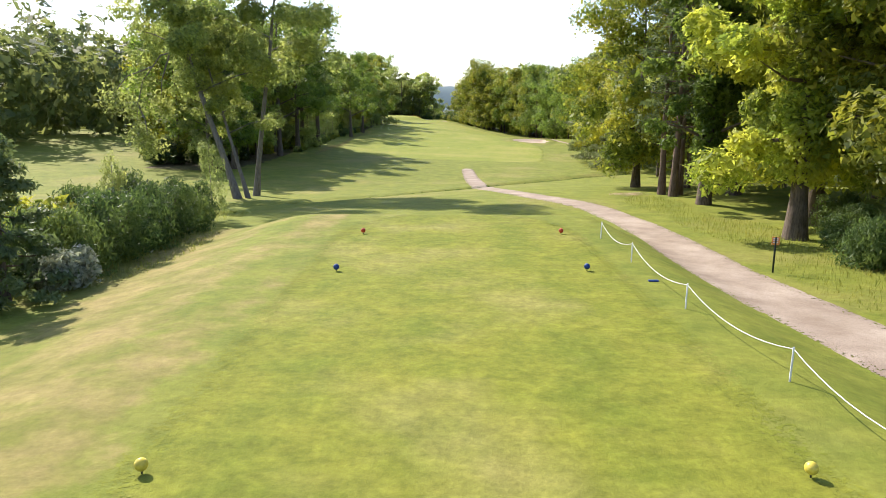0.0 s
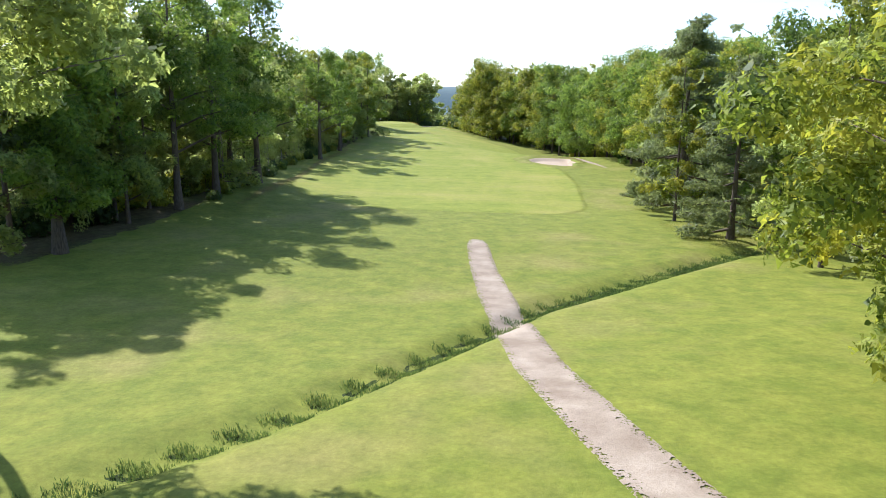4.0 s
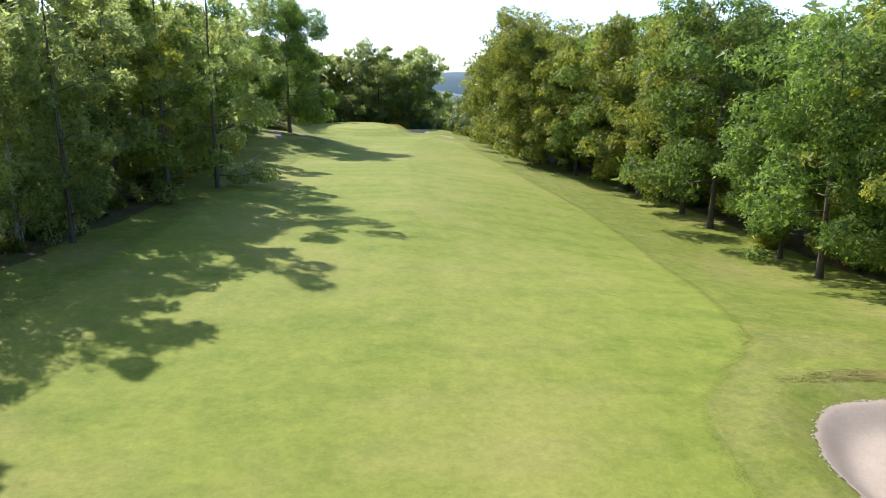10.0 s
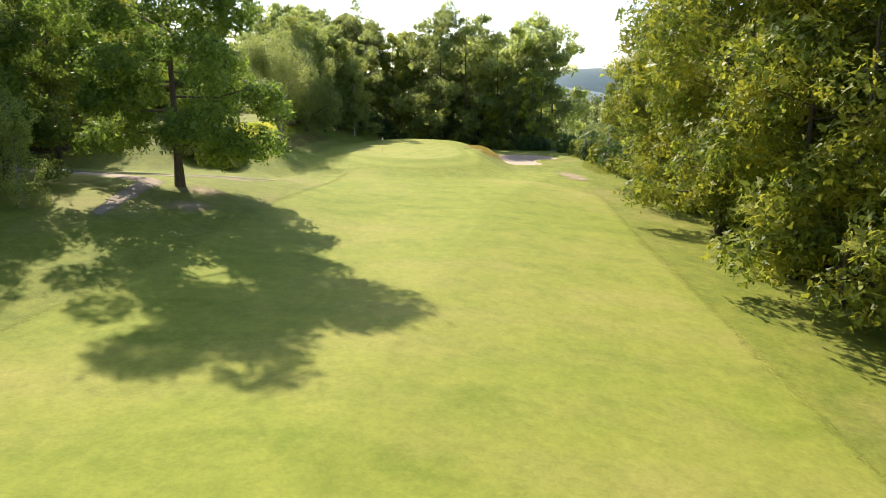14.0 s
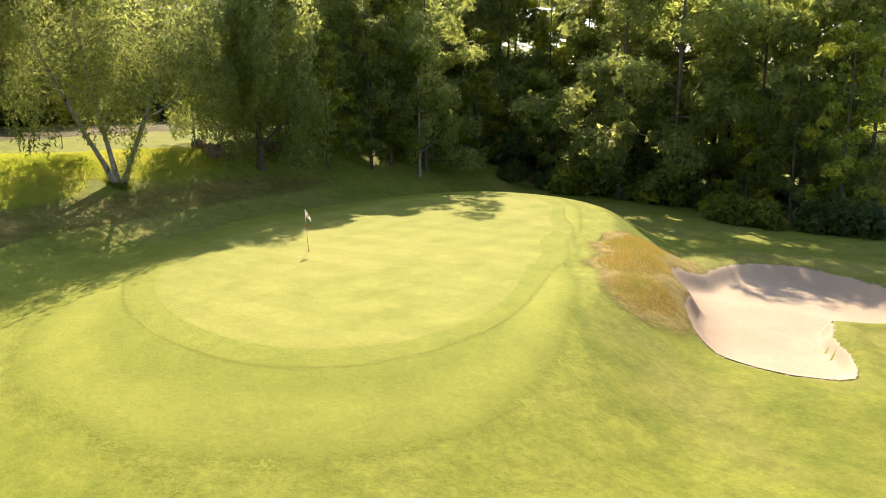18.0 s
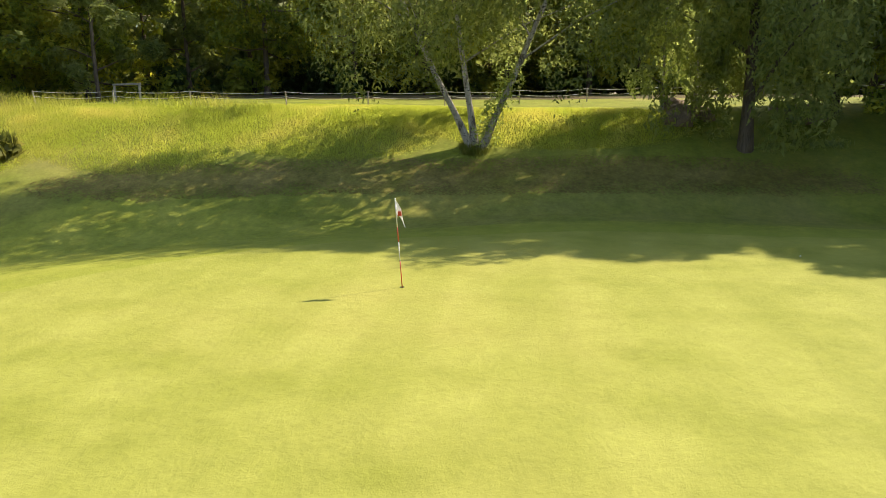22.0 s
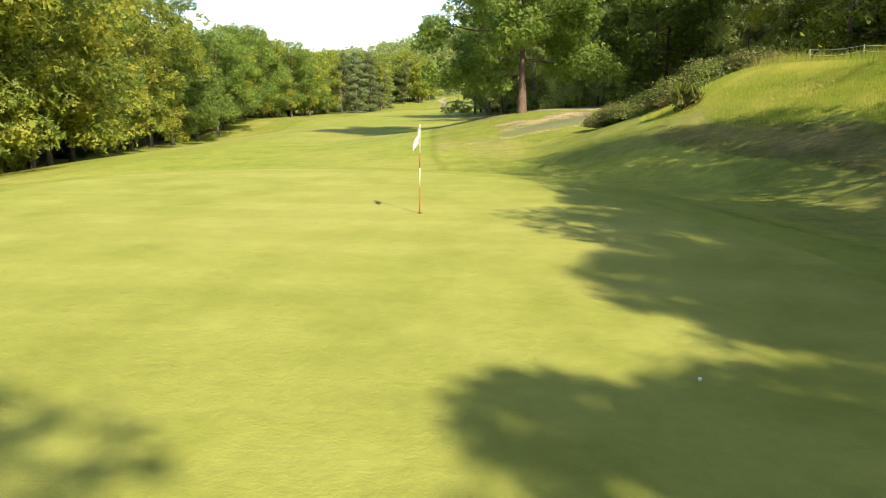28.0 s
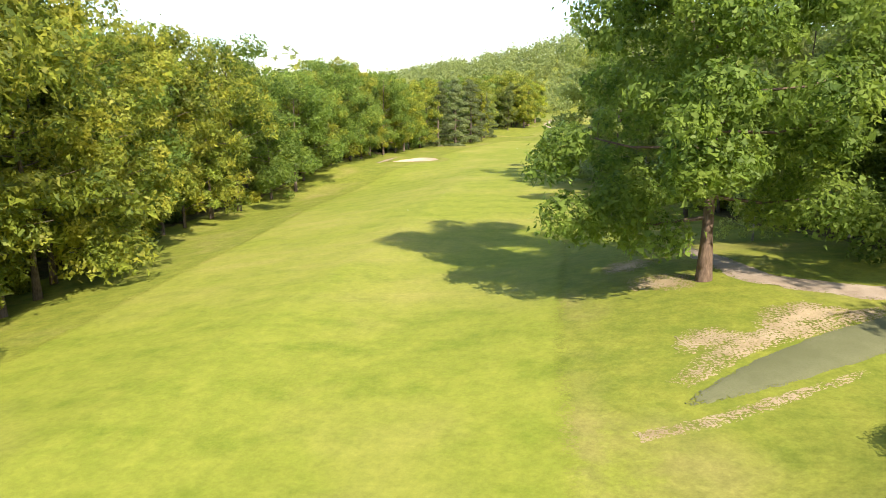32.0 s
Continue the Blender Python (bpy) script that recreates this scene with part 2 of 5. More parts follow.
def leaves(name, dark, light, tip, through_=0.35, leaf=0.0):
    """Foliage; with a leaf size each spray is cut into leaves of that size, with gaps."""
    m, nt, b = material(name, 0.5)
    b.inputs["Specular IOR Level"].default_value = 0.14
    g, o = nt.nodes.new("ShaderNodeNewGeometry"), nt.nodes.new("ShaderNodeObjectInfo")
    col = mix(nt, ramp(nt, g.outputs["Random Per Island"], [(0.0, GREY(0)), (1.0, GREY(1))]), dark, light)
    col = mix(nt, ramp(nt, noise_of(nt, 0.35, 3.0), [(0.45, GREY(0)), (0.7, GREY(0.8))]), col, tip)
    hs = node(nt, "ShaderNodeHueSaturation", Saturation=1.0, Value=1.0, Fac=1.0)
    mr = nt.nodes.new("ShaderNodeMapRange")
    mr.inputs["To Min"].default_value, mr.inputs["To Max"].default_value = 0.72, 1.28
    nt.links.new(o.outputs["Random"], mr.inputs["Value"])
    nt.links.new(mr.outputs["Result"], hs.inputs["Value"])
    nt.links.new(col, hs.inputs["Color"])
    nt.links.new(hs.outputs["Color"], b.inputs["Base Color"])
    tr, ms = nt.nodes.new("ShaderNodeBsdfTranslucent"), node(nt, "ShaderNodeMixShader", Fac=through_)
    # light that comes through a leaf is brighter and yellower than what it throws back
    nt.links.new(mix(nt, 1.0, hs.outputs["Color"], (2.3, 2.25, 1.7), "MULTIPLY"), tr.inputs["Color"])
    nt.links.new(b.outputs["BSDF"], ms.inputs[1])
    nt.links.new(tr.outputs["BSDF"], ms.inputs[2])
    out = ms.outputs["Shader"]
    if leaf:
        v = node(nt, "ShaderNodeTexVoronoi", Scale=1.0 / leaf)
        nt.links.new(coords(nt), v.inputs["Vector"])
        gap, gm, clear = nt.nodes.new("ShaderNodeMath"), nt.nodes.new("ShaderNodeMixShader"), nt.nodes.new("ShaderNodeBsdfTransparent")
        gap.operation = "GREATER_THAN"
        gap.inputs[1].default_value = 0.63
        nt.links.new(v.outputs["Distance"], gap.inputs[0])
        nt.links.new(gap.outputs[0], gm.inputs[0])
        nt.links.new(out, gm.inputs[1])
        nt.links.new(clear.outputs[0], gm.inputs[2])
        out = gm.outputs[0]
    nt.links.new(out, nt.nodes["Material Output"].inputs["Surface"])
    return m


M_OAK = leaves("oak_leaves", (0.05, 0.086, 0.02), (0.155, 0.22, 0.042), (0.205, 0.255, 0.048), 0.43, 0.2)
M_CHESTNUT = leaves("chestnut_leaves", (0.055, 0.085, 0.018), (0.225, 0.262, 0.038), (0.385, 0.345, 0.045), 0.34, 0.2)
# brighter copy of the chestnut leaves, so the crowns nearest the tee look sunlit
M_CHESTNUT_LIT = leaves("sunlit_chestnut_leaves", (0.085, 0.125, 0.026), (0.265, 0.305, 0.05), (0.4, 0.38, 0.058), 0.5, 0.17)
M_BIRCH = leaves("birch_leaves", (0.118, 0.15, 0.06), (0.25, 0.287, 0.104), (0.3, 0.315, 0.105), 0.63, 0.16)
M_WOODLAND = leaves("woodland_leaves", (0.096, 0.125, 0.048), (0.22, 0.255, 0.086), (0.275, 0.288, 0.092), 0.58, 0.17)
M_LARCH = leaves("larch_needles", (0.11, 0.135, 0.062), (0.16, 0.19, 0.085), (0.19, 0.21, 0.085), 0.45, 0.12)
M_PINE = leaves("conifer_needles", (0.07, 0.10, 0.045), (0.11, 0.145, 0.06), (0.13, 0.16, 0.06), 0.3, 0.14)
M_BUSH = leaves("bush_leaves", (0.03, 0.055, 0.018), (0.075, 0.115, 0.034), (0.115, 0.15, 0.042), 0.35, 0.12)
M_WOOD_FAR = leaves("far_leaves", (0.11, 0.14, 0.055), (0.17, 0.2, 0.07), (0.22, 0.235, 0.08), 0.4, 0.6)
M_SILVER = leaves("silvery_leaves", (0.26, 0.29, 0.22), (0.4, 0.42, 0.34), (0.5, 0.5, 0.42), 0.3, 0.1)
M_STRAW_BLADES = leaves("straw_blades", (0.28, 0.215, 0.065), (0.4, 0.3, 0.105), (0.28, 0.27, 0.06), 0.3)
M_BLADES = leaves("tall_grass", (0.2, 0.24, 0.042), (0.3, 0.32, 0.06), (0.37, 0.34, 0.1), 0.48)
M_RANK = leaves("rank_grass", (0.13, 0.155, 0.03), (0.2, 0.21, 0.045), (0.26, 0.225, 0.075), 0.35)
M_BRACKEN = leaves("heather_leaves", (0.055, 0.08, 0.02), (0.14, 0.165, 0.035), (0.2, 0.15, 0.06), 0.3)


def bark(name, a, b_, marks=None):
    m, nt, b = material(name, 0.9)
    rib = noise_of(nt, 3.0, 6.0, 0.7, coords(nt, (4, 4, 0.7)))
    col = mix(nt, ramp(nt, rib, [(0.35, GREY(0)), (0.65, GREY(1))]), a, b_)
    if marks:
        # short dark flecks lying across the stem, and black scars towards its foot
        spots = noise_of(nt, 2.0, 4.0, 0.7, coords(nt, (2.4, 2.4, 7.0)))
        col = mix(nt, ramp(nt, spots, [(0.56, GREY(0)), (0.62, GREY(1))]), col, marks)
        scars = noise_of(nt, 1.3, 5.0, 0.7, coords(nt, (2.0, 2.0, 0.8)))
        col = mix(nt, ramp(nt, scars, [(0.55, GREY(0)), (0.62, GREY(0.85))]), col, marks)
    nt.links.new(col, b.inputs["Base Color"])
    bump(nt, b, rib, 0.7, 0.05)
    return m


M_BARK = bark("brown_bark", (0.07, 0.05, 0.035), (0.17, 0.13, 0.095))
M_BARK_RED = bark("pine_bark", (0.085, 0.055, 0.038), (0.2, 0.135, 0.095))
M_BARK_WHITE = bark("birch_bark", (0.24, 0.21, 0.17), (0.48, 0.44, 0.38), (0.06, 0.045, 0.035))
M_BARK_GREY = bark("grey_bark", (0.11, 0.095, 0.08), (0.24, 0.21, 0.18))


def paint(name, colour, rough=0.5, metal=0.0):
    m, nt, b = material(name, rough, metal)
    n = noise_of(nt, 14.0, 4.0)
    nt.links.new(mix(nt, ramp(nt, n, [(0.4, GREY(0)), (0.7, GREY(1))]), colour, tuple(c * 0.75 for c in colour)), b.inputs["Base Color"])
    return m


M_WHITE = paint("white_paint", (0.78, 0.77, 0.74))
M_RED = paint("red_paint", (0.55, 0.07, 0.03))
M_BLUE = paint("blue_paint", (0.02, 0.06, 0.22), 0.35)
M_YELLOW = paint("yellow_paint", (0.7, 0.55, 0.08), 0.35)
M_BLACK = paint("dark_green_metal", (0.02, 0.03, 0.02), 0.5)
M_ROPE = paint("white_rope", (0.7, 0.68, 0.63), 0.9)
M_WOODPOST = bark("grey_timber", (0.25, 0.22, 0.18), (0.42, 0.38, 0.32))
M_ORANGE = paint("orange_sign", (0.75, 0.3, 0.08))


# ---- the lie of the land ----
def step(a, b, v):
    s = np.clip((v - a) / (b - a), 0, 1)
    return s * s * (3 - 2 * s)


DITCH_X = [-40, -18, -10, -5, 2.3, 6.8, 17.5, 26.7, 40]
DITCH_Y = [40.5, 54.4, 59.8, 65, 75.4, 82.2, 92, 100, 108]
PROFILE_Y = [-900, -500, -250, -120, -40, 20, 40, 55, 68, 79, 100, 125, 165, 198, 232, 275, 320, 345, 370, 400, 430, 480, 560, 900]
PROFILE_Z = [22, 14, 3, -1, -0.6, -0.65, -1.35, -2.1, -3.0, -4.0, -3.6, -3.9, -3.9, -3.5, -2.6, -2.0, -1.6, -1.6, -1.9, -1.9, -3.2, -12, -13, -10]
def outline(cx, cy, *pts, ease=40):
    """A closed, rounded outline through a few corners: its middle, and the radius at an angle."""
    a = np.array([math.atan2(y - cy, x - cx) for x, y in pts])
    r = np.array([math.hypot(x - cx, y - cy) for x, y in pts])
    o = np.argsort(a)
    a, r = a[o], r[o]
    fa = np.linspace(-math.pi, math.pi, 361)
    fr = np.interp(fa, np.r_[a - 2 * math.pi, a, a + 2 * math.pi], np.r_[r, r, r])
    for _ in range(ease):
        fr = (np.r_[fr[-2], fr[:-1]] + 2 * fr + np.r_[fr[1:], fr[1]]) / 4
    return cx, cy, lambda v: np.interp((np.asarray(v) + math.pi) % (2 * math.pi) - math.pi, fa, fr)


MOUND = outline(-26.5, 379, (-21.4, 363.2), (-26.4, 364.2), (-33.2, 369), (-36.2, 375), (-37.2, 384.4), (-35.5, 393), (-30, 397), (-25, 395), (-21, 386), (-17, 374.6), (-15.8, 369.6), (-16.6, 366), (-19, 364), ease=260)
GREEN = outline(-26.5, 379, (-23.5, 363.6), (-26.4, 364.2), (-33.2, 369), (-36.2, 375), (-37.2, 384.4), (-35.5, 393), (-30.5, 397), (-26.2, 394.3), (-23.8, 388.6), (-20.9, 382.4), (-18.6, 377), (-17.1, 373.3), (-16.3, 370.6), (-16.5, 368), (-17.6, 365.4), (-20.2, 363.8), ease=60)
BUNKER_A = outline(24.6, 195.4, (19.7, 200.2), (21.4, 203), (26, 203.8), (28.7, 203.1), (28.3, 198.4), (27.3, 192.4), (26.7, 187.6), (25.4, 186.8), (22.7, 188.4), (20.7, 191.8), (19.4, 196.4), ease=24)
BUNKER_B = outline(-9.4, 385.2, (-13.6, 388.5), (-12.3, 381.8), (-11.2, 378.3), (-9.2, 376.3), (-6.8, 376), (-4.6, 377), (-6.4, 381.2), (-6.9, 383.8), (-4.6, 385), (-3.4, 388), (-6, 392.2), (-9.8, 394), (-12.8, 392.6), ease=16)


def inside(x, y, shape):
    cx, cy, edge = shape
    a = np.arctan2(y - cy, x - cx)
    return np.hypot(x - cx, y - cy) / edge(a)


def land(x, y):
    x, y = np.asarray(x, float), np.asarray(y, float)
    z = np.zeros_like(x + y)
    skew = y - 0.5 * np.clip(x, -26, 26) * step(40, 50, y) * (1 - step(100, 130, y))
    for d in (-8, -4, 0, 4, 8):
        z = z + np.interp(skew + d, PROFILE_Y, PROFILE_Z) / 5
    # the sides of the hole
    mid = np.interp(y, [60, 200, 300, 375], [0, 4, -5, -20])
    z = z + 0.05 * np.clip(-(x - mid) - 14, 0, 40) * step(90, 140, y) * (1 - step(300, 340, y) * 0.3)
    z = z - 0.03 * np.clip(x - 4, -28, 28) * step(80, 130, y) * (1 - step(250, 300, y))
    z = z + 0.035 * np.clip(-x - 14, 0, 120) * (1 - step(100, 160, y)) * step(40, 70, y)
    # the cross fall by the oak, and the fall of the fairway towards the other wood
    z = z + 2.6 * step(-12, -36, x) * step(285, 322, y) * (1 - step(324, 348, y) * 0.75)
    hinge = np.interp(y, [200, 250, 300, 340, 375, 400], [2, 0, -5, -6, -1, 4])
    z = z - 0.13 * np.clip(x - hinge, 0, 32) * step(206, 246, y) * (1 - 0.6 * step(352, 400, y))
    # the tee platform
    tee = (1 - step(6.6, 9.6, x)) * (1 - step(6.0, 11.5, -x)) * (1 - step(32.5, 38.5, y)) * step(-16, -10, y)
    z = z * (1 - tee) + 0.0 * tee
    # the ditch
    off = (y - np.interp(x, DITCH_X, DITCH_Y)) * 0.75
    z = z - 0.55 * np.exp(-(off / 1.1) ** 2) * step(-60, -40, x) * (1 - step(30, 45, x))
    # the bank along the green and the level ground behind it
    run = step(334.5, 348.5, y)
    foot = np.interp(y, [340, 354, 363, 374, 400], [-33.4, -33.4, -36.6, -38.6, -40.8])
    up = foot + 1.0 - x
    z = z + run * (2.75 * (0.6 * np.clip(up / 8.2, 0, 1) + 0.4 * step(0, 8.2, up)) + 2.15 * step(6.6, 13.2, up))
    # the mound of the green
    a = np.arctan2(y - MOUND[1], x - MOUND[0])
    out = np.hypot(x - MOUND[0], y - MOUND[1]) - MOUND[2](a) - 1.6 + 2.6 * np.clip(-np.sin(a), 0, 1)
    fall = 6.4 - 1.2 * np.cos(a) + 7.0 * np.clip(-np.sin(a), 0, 1) ** 2 + 4.0 * np.exp(-((a + 0.75) / 0.42) ** 2)
    m = 1 - step(0.0, 1.0, out / fall)
    top = 0.16 + 0.008 * (y - 374) - 0.004 * (x + 29) + 0.05 * np.sin(0.3 * x + 0.22 * y)
    z = z * (1 - m) + np.maximum(top, np.where(x < -36, z, -9)) * m
    # bunkers
    ra, rb = inside(x, y, BUNKER_A), inside(x, y, BUNKER_B)
    z = z - 0.55 * (1 - step(0.76, 1.02, ra)) + 0.25 * np.exp(-((ra - 1.25) / 0.2) ** 2)
    z = z - 0.75 * (1 - step(0.78, 1.03, rb)) + 0.2 * np.exp(-((rb - 1.25) / 0.2) ** 2)
    # slow swells
    z = z + 0.12 * np.sin(0.11 * x + 0.05 * y) * np.cos(0.07 * y - 0.04 * x) * step(38, 60, y)
    # the hill behind the tee
    z = z + 62 * step(-110, -480, y) * np.exp(-((x + 80) / 260) ** 2)
    return z


def land1(x, y):
    return float(land(np.array([x]), np.array([y]))[0])


# ---- building helpers ----
def mesh_of(name, verts, faces, mat, smooth=True):
    me = bpy.data.meshes.new(name)
    me.from_pydata([tuple(v) for v in verts] if not isinstance(verts, np.ndarray) else verts.tolist(), [], faces if not isinstance(faces, np.ndarray) else faces.tolist())
    me.materials.append(mat)
    if smooth:
        me.polygons.foreach_set("use_smooth", [True] * len(me.polygons))
    me.update()
    return me


def rimmed(me, rim):
    """Keeps for every corner of a sheet how far inside its rim it lies."""
    at = me.attributes.new("rim", "FLOAT", "POINT")
    at.data.foreach_set("value", np.asarray(rim, float).ravel())
    return me


def part(name, bm, mat=None, parent=None, label=""):
    """One mesh object from a bmesh or a mesh, under a thing or a part."""
    if isinstance(bm, bmesh.types.BMesh):
        me = bpy.data.meshes.new(name)
        bm.to_mesh(me)
        bm.free()
        me.materials.append(mat)
    else:
        me = bm
    ob = new(name, me)
    ob.parent = parent
    if label:
        ob["label"] = label
    return ob


def grid_faces(nu, nv, close=False):
    f = []
    for i in range(nu - 1):
        for j in range(nv if close else nv - 1):
            k = (j + 1) % nv
            f.append((i * nv + j, i * nv + k, (i + 1) * nv + k, (i + 1) * nv + j))
    return f


def smooth_line(pts, n):
    """A smooth run of n points through the given ones (each of any length)."""
    p = np.array(pts, float)
    d = np.r_[0, np.cumsum(np.hypot(*np.diff(p[:, :2], axis=0).T))]
    s = np.linspace(0, d[-1], n)
    q = np.stack([np.interp(s, d, c) for c in p.T], 1)
    for _ in range(max(1, n // (len(p) * 3))):
        q[1:-1] = (q[:-2] + 2 * q[1:-1] + q[2:]) / 4
    return q


def strip(name, pts, mat, lift, across=7, spacing=0.8, ragged=0.12, label="", category="", kind="structure"):
    """A band laid on the ground along points of x, y and width."""
    length = sum(math.dist(a[:2], b[:2]) for a, b in zip(pts, pts[1:]))
    q = smooth_line(pts, max(8, int(length / spacing)))
    t = np.gradient(q[:, :2], axis=0)
    t /= np.hypot(*t.T)[:, None]
    nrm = np.stack([-t[:, 1], t[:, 0]], 1)
    rng = np.random.default_rng(len(name) + int(length))
    w = q[:, 2:3] / 2 * np.ones((1, across))
    w = w * np.linspace(-1, 1, across)
    w[:, 0] += rng.normal(0, ragged, len(q))
    w[:, -1] += rng.normal(0, ragged, len(q))
    xy = q[:, None, :2] + nrm[:, None] * w[..., None]
    z = land(xy[..., 0], xy[..., 1]) + lift
    z[:, 0] -= 0.05 + lift
    z[:, -1] -= 0.05 + lift
    v = np.dstack([xy, z]).reshape(-1, 3)
    run = np.minimum(np.arange(len(q)), np.arange(len(q))[::-1])[:, None] * spacing
    rim = np.minimum(q[:, 2:3] / 2 * (1 - np.abs(np.linspace(-1, 1, across))), run)
    return tagged(part(name, rimmed(mesh_of(name, v, grid_faces(len(q), across), mat), rim)), label, category, kind=kind)


def patch(name, cx, cy, edge, mat, lift, rings=18, seg=72, ragged=0.0, label="", category="", kind="structure", extra=None):
    """A sheet laid on the ground inside a closed outline."""
    a = np.linspace(0, 2 * math.pi, seg, endpoint=False)
    rng = np.random.default_rng(len(name))
    r = edge(a) + rng.normal(0, 1, seg) * ragged
    s = np.r_[np.linspace(0.02, 1, rings), 1.025]
    x, y = cx + s[:, None] * r * np.cos(a), cy + s[:, None] * r * np.sin(a)
    z = land(x, y) + lift
    z[-1] -= lift + 0.01
    v = np.dstack([x, y, z]).reshape(-1, 3)
    f = grid_faces(len(s), seg, True) + [tuple(range(seg - 1, -1, -1))]
    f = [tuple(reversed(q)) for q in f]
    rim = r * np.clip(1 - s, 0, 1)[:, None]
    return tagged(part(name, rimmed(mesh_of(name, v, f, mat), rim)), label, category, kind=kind)


# ---- the ground, one sheet out to the hills ----
def axis(lo, hi, fine, coarse_to, ratio=1.22):
    """Even steps between lo and hi, and growing ones out to coarse_to on both sides."""
    core = list(np.arange(lo, hi + 1e-6, fine))
    up, s = [], fine
    while (up[-1] if up else hi) < coarse_to:
        s *= ratio
        up.append((up[-1] if up else hi) + s)
    down, s = [], fine
    while (down[-1] if down else lo) > -coarse_to:
        s *= ratio
        down.append((down[-1] if down else lo) - s)
    return np.array(down[::-1] + core + up)


def refined(a, *spans):
    """The same axis with each step inside the spans halved."""
    extra = [(p + q) / 2 for p, q in zip(a, a[1:]) if any(lo < p < hi for lo, hi in spans)]
    return np.sort(np.r_[a, extra])


gx, gy = refined(refined(axis(-62, 46, 1.3, 2600), (-52, 0), (17, 32), (-12, 12)), (-50, -3), (17.5, 31)), refined(refined(axis(-20, 440, 1.4, 2600), (340, 402), (184, 208), (30, 42), (70, 96)), (358, 400), (185, 207))
GX, GY = np.meshgrid(gx, gy, indexing="ij")
GZ = land(GX, GY)
for shape in (BUNKER_A, BUNKER_B):
    GZ = GZ - 0.3 * (1 - step(0.74, 0.95, inside(GX, GY, shape)))
gv = np.stack([GX, GY, GZ], -1).reshape(-1, 3)
gi = np.arange(len(gx) * len(gy)).reshape(len(gx), len(gy))
gf = np.stack([gi[:-1, :-1], gi[1:, :-1], gi[1:, 1:], gi[:-1, 1:]], -1).reshape(-1, 4)
ground_mesh = mesh_of("ground", gv, gf, M_ROUGH)
for name, mask in (("straw", step(-3.2, -5.2, GX) * step(-15.5, -11, GX) * step(-14, -6, GY) * step(40, 33, GY) * (0.52 + 0.14 * np.sin(0.9 * GX + 0.16 * GY) + 0.1 * np.sin(2.3 * GX - 0.35 * GY))),
                   ("collar", step(3.6, 1.2, np.hypot(GX - MOUND[0], GY - MOUND[1]) - MOUND[2](np.arctan2(GY - MOUND[1], GX - MOUND[0])) - 9.0 * np.clip(-(GY - MOUND[1] + 6) / 14, 0, 1)) * 0.8 + step(330, 346, GY) * step(374, 366, GY) * step(-34, -27, GX) * step(6, 2, GX) * 0.5)):
    at = ground_mesh.attributes.new(name, "FLOAT", "POINT")
    at.data.foreach_set("value", mask.ravel())
tagged(part("ground", ground_mesh), "mottled green rough grass with dry straw patches", "ground", kind="structure")

# ---- mown areas, sand and paths ----
def mown(name, ys, left, right, mat, lift, nx, label, category):
    """A mown sheet between two edges that are given along y."""
    y = np.r_[np.arange(ys[0], min(335, ys[-1]), 0.6), np.arange(335, ys[-1] + 0.01, 0.3)] if ys[-1] > 335 else np.arange(ys[0], ys[-1] + 0.01, 0.6)
    lift = lift - 0.003 * step(325, 335, y)[:, None]
    lo, hi = np.interp(y, ys, left), np.interp(y, ys, right)
    for _ in range(25):
        lo[1:-1], hi[1:-1] = (lo[:-2] + 2 * lo[1:-1] + lo[2:]) / 4, (hi[:-2] + 2 * hi[1:-1] + hi[2:]) / 4
    x = lo[:, None] + (hi - lo)[:, None] * np.linspace(0, 1, nx)
    Y = y[:, None] * np.ones((1, nx))
    z = land(x, Y) + lift
    z[:, 0], z[:, -1], z[0], z[-1] = z[:, 0] - 0.6 * lift[:, 0], z[:, -1] - 0.6 * lift[:, 0], z[0] - 0.6 * lift[0], z[-1] - 0.6 * lift[-1]
    v = np.dstack([x, Y, z]).reshape(-1, 3)
    rim = np.minimum(np.minimum(x - lo[:, None], hi[:, None] - x), np.minimum(y - y[0], y[-1] - y)[:, None])
    return tagged(part(name, rimmed(mesh_of(name, v, [tuple(reversed(q)) for q in grid_faces(len(y), nx)], mat), rim)), label, category, kind="structure")


mown("tee", [-9, 5, 20, 29, 31.5, 33, 33.6], [-4.6, -4.7, -4.6, -4.4, -4.0, -3.0, -1.0], [5.7, 5.7, 5.7, 5.7, 5.4, 4.4, 2.6], M_TEE, 0.004, 24, "yellowish mown tee lawn with worn dry patches", "tee")
mown("fairway", [118.4, 119.2, 120.5, 124, 128, 136, 153, 175, 184.4, 188, 192.3, 198, 203, 207, 210, 226, 245, 267, 280, 305, 330, 345, 352, 356, 358.5],
     [-6, -9, -11, -14, -18, -21, -22, -22, -21.5, -21.2, -20.7, -19.8, -19, -18.5, -18.2, -19, -21, -22, -22, -22.5, -24.5, -26.5, -28.2, -28, -25],
     [12.5, 14.5, 16, 17.4, 18.4, 19.4, 22, 23.5, 23, 19.5, 17, 16, 16.4, 19, 21.8, 23.5, 24, 21, 17.8, 12.8, 8, 5.7, 4.4, -1, -12], M_FAIRWAY, 0.01, 110, "light green mown fairway with mowing stripes", "fairway")
APRON = outline(-25.5, 376.5, (-26.6, 358.3), (-21.3, 357.4), (-17.6, 358.6), (-14.0, 361), (-12.2, 364), (-12.4, 368.4), (-14, 372.6), (-17, 378.4), (-19.6, 384.4), (-22.2, 390.4), (-25.4, 396.2), (-30.2, 399), (-36.8, 394.6), (-38.6, 385), (-37.8, 375), (-35.4, 368.4), (-31.5, 362.2), ease=30)
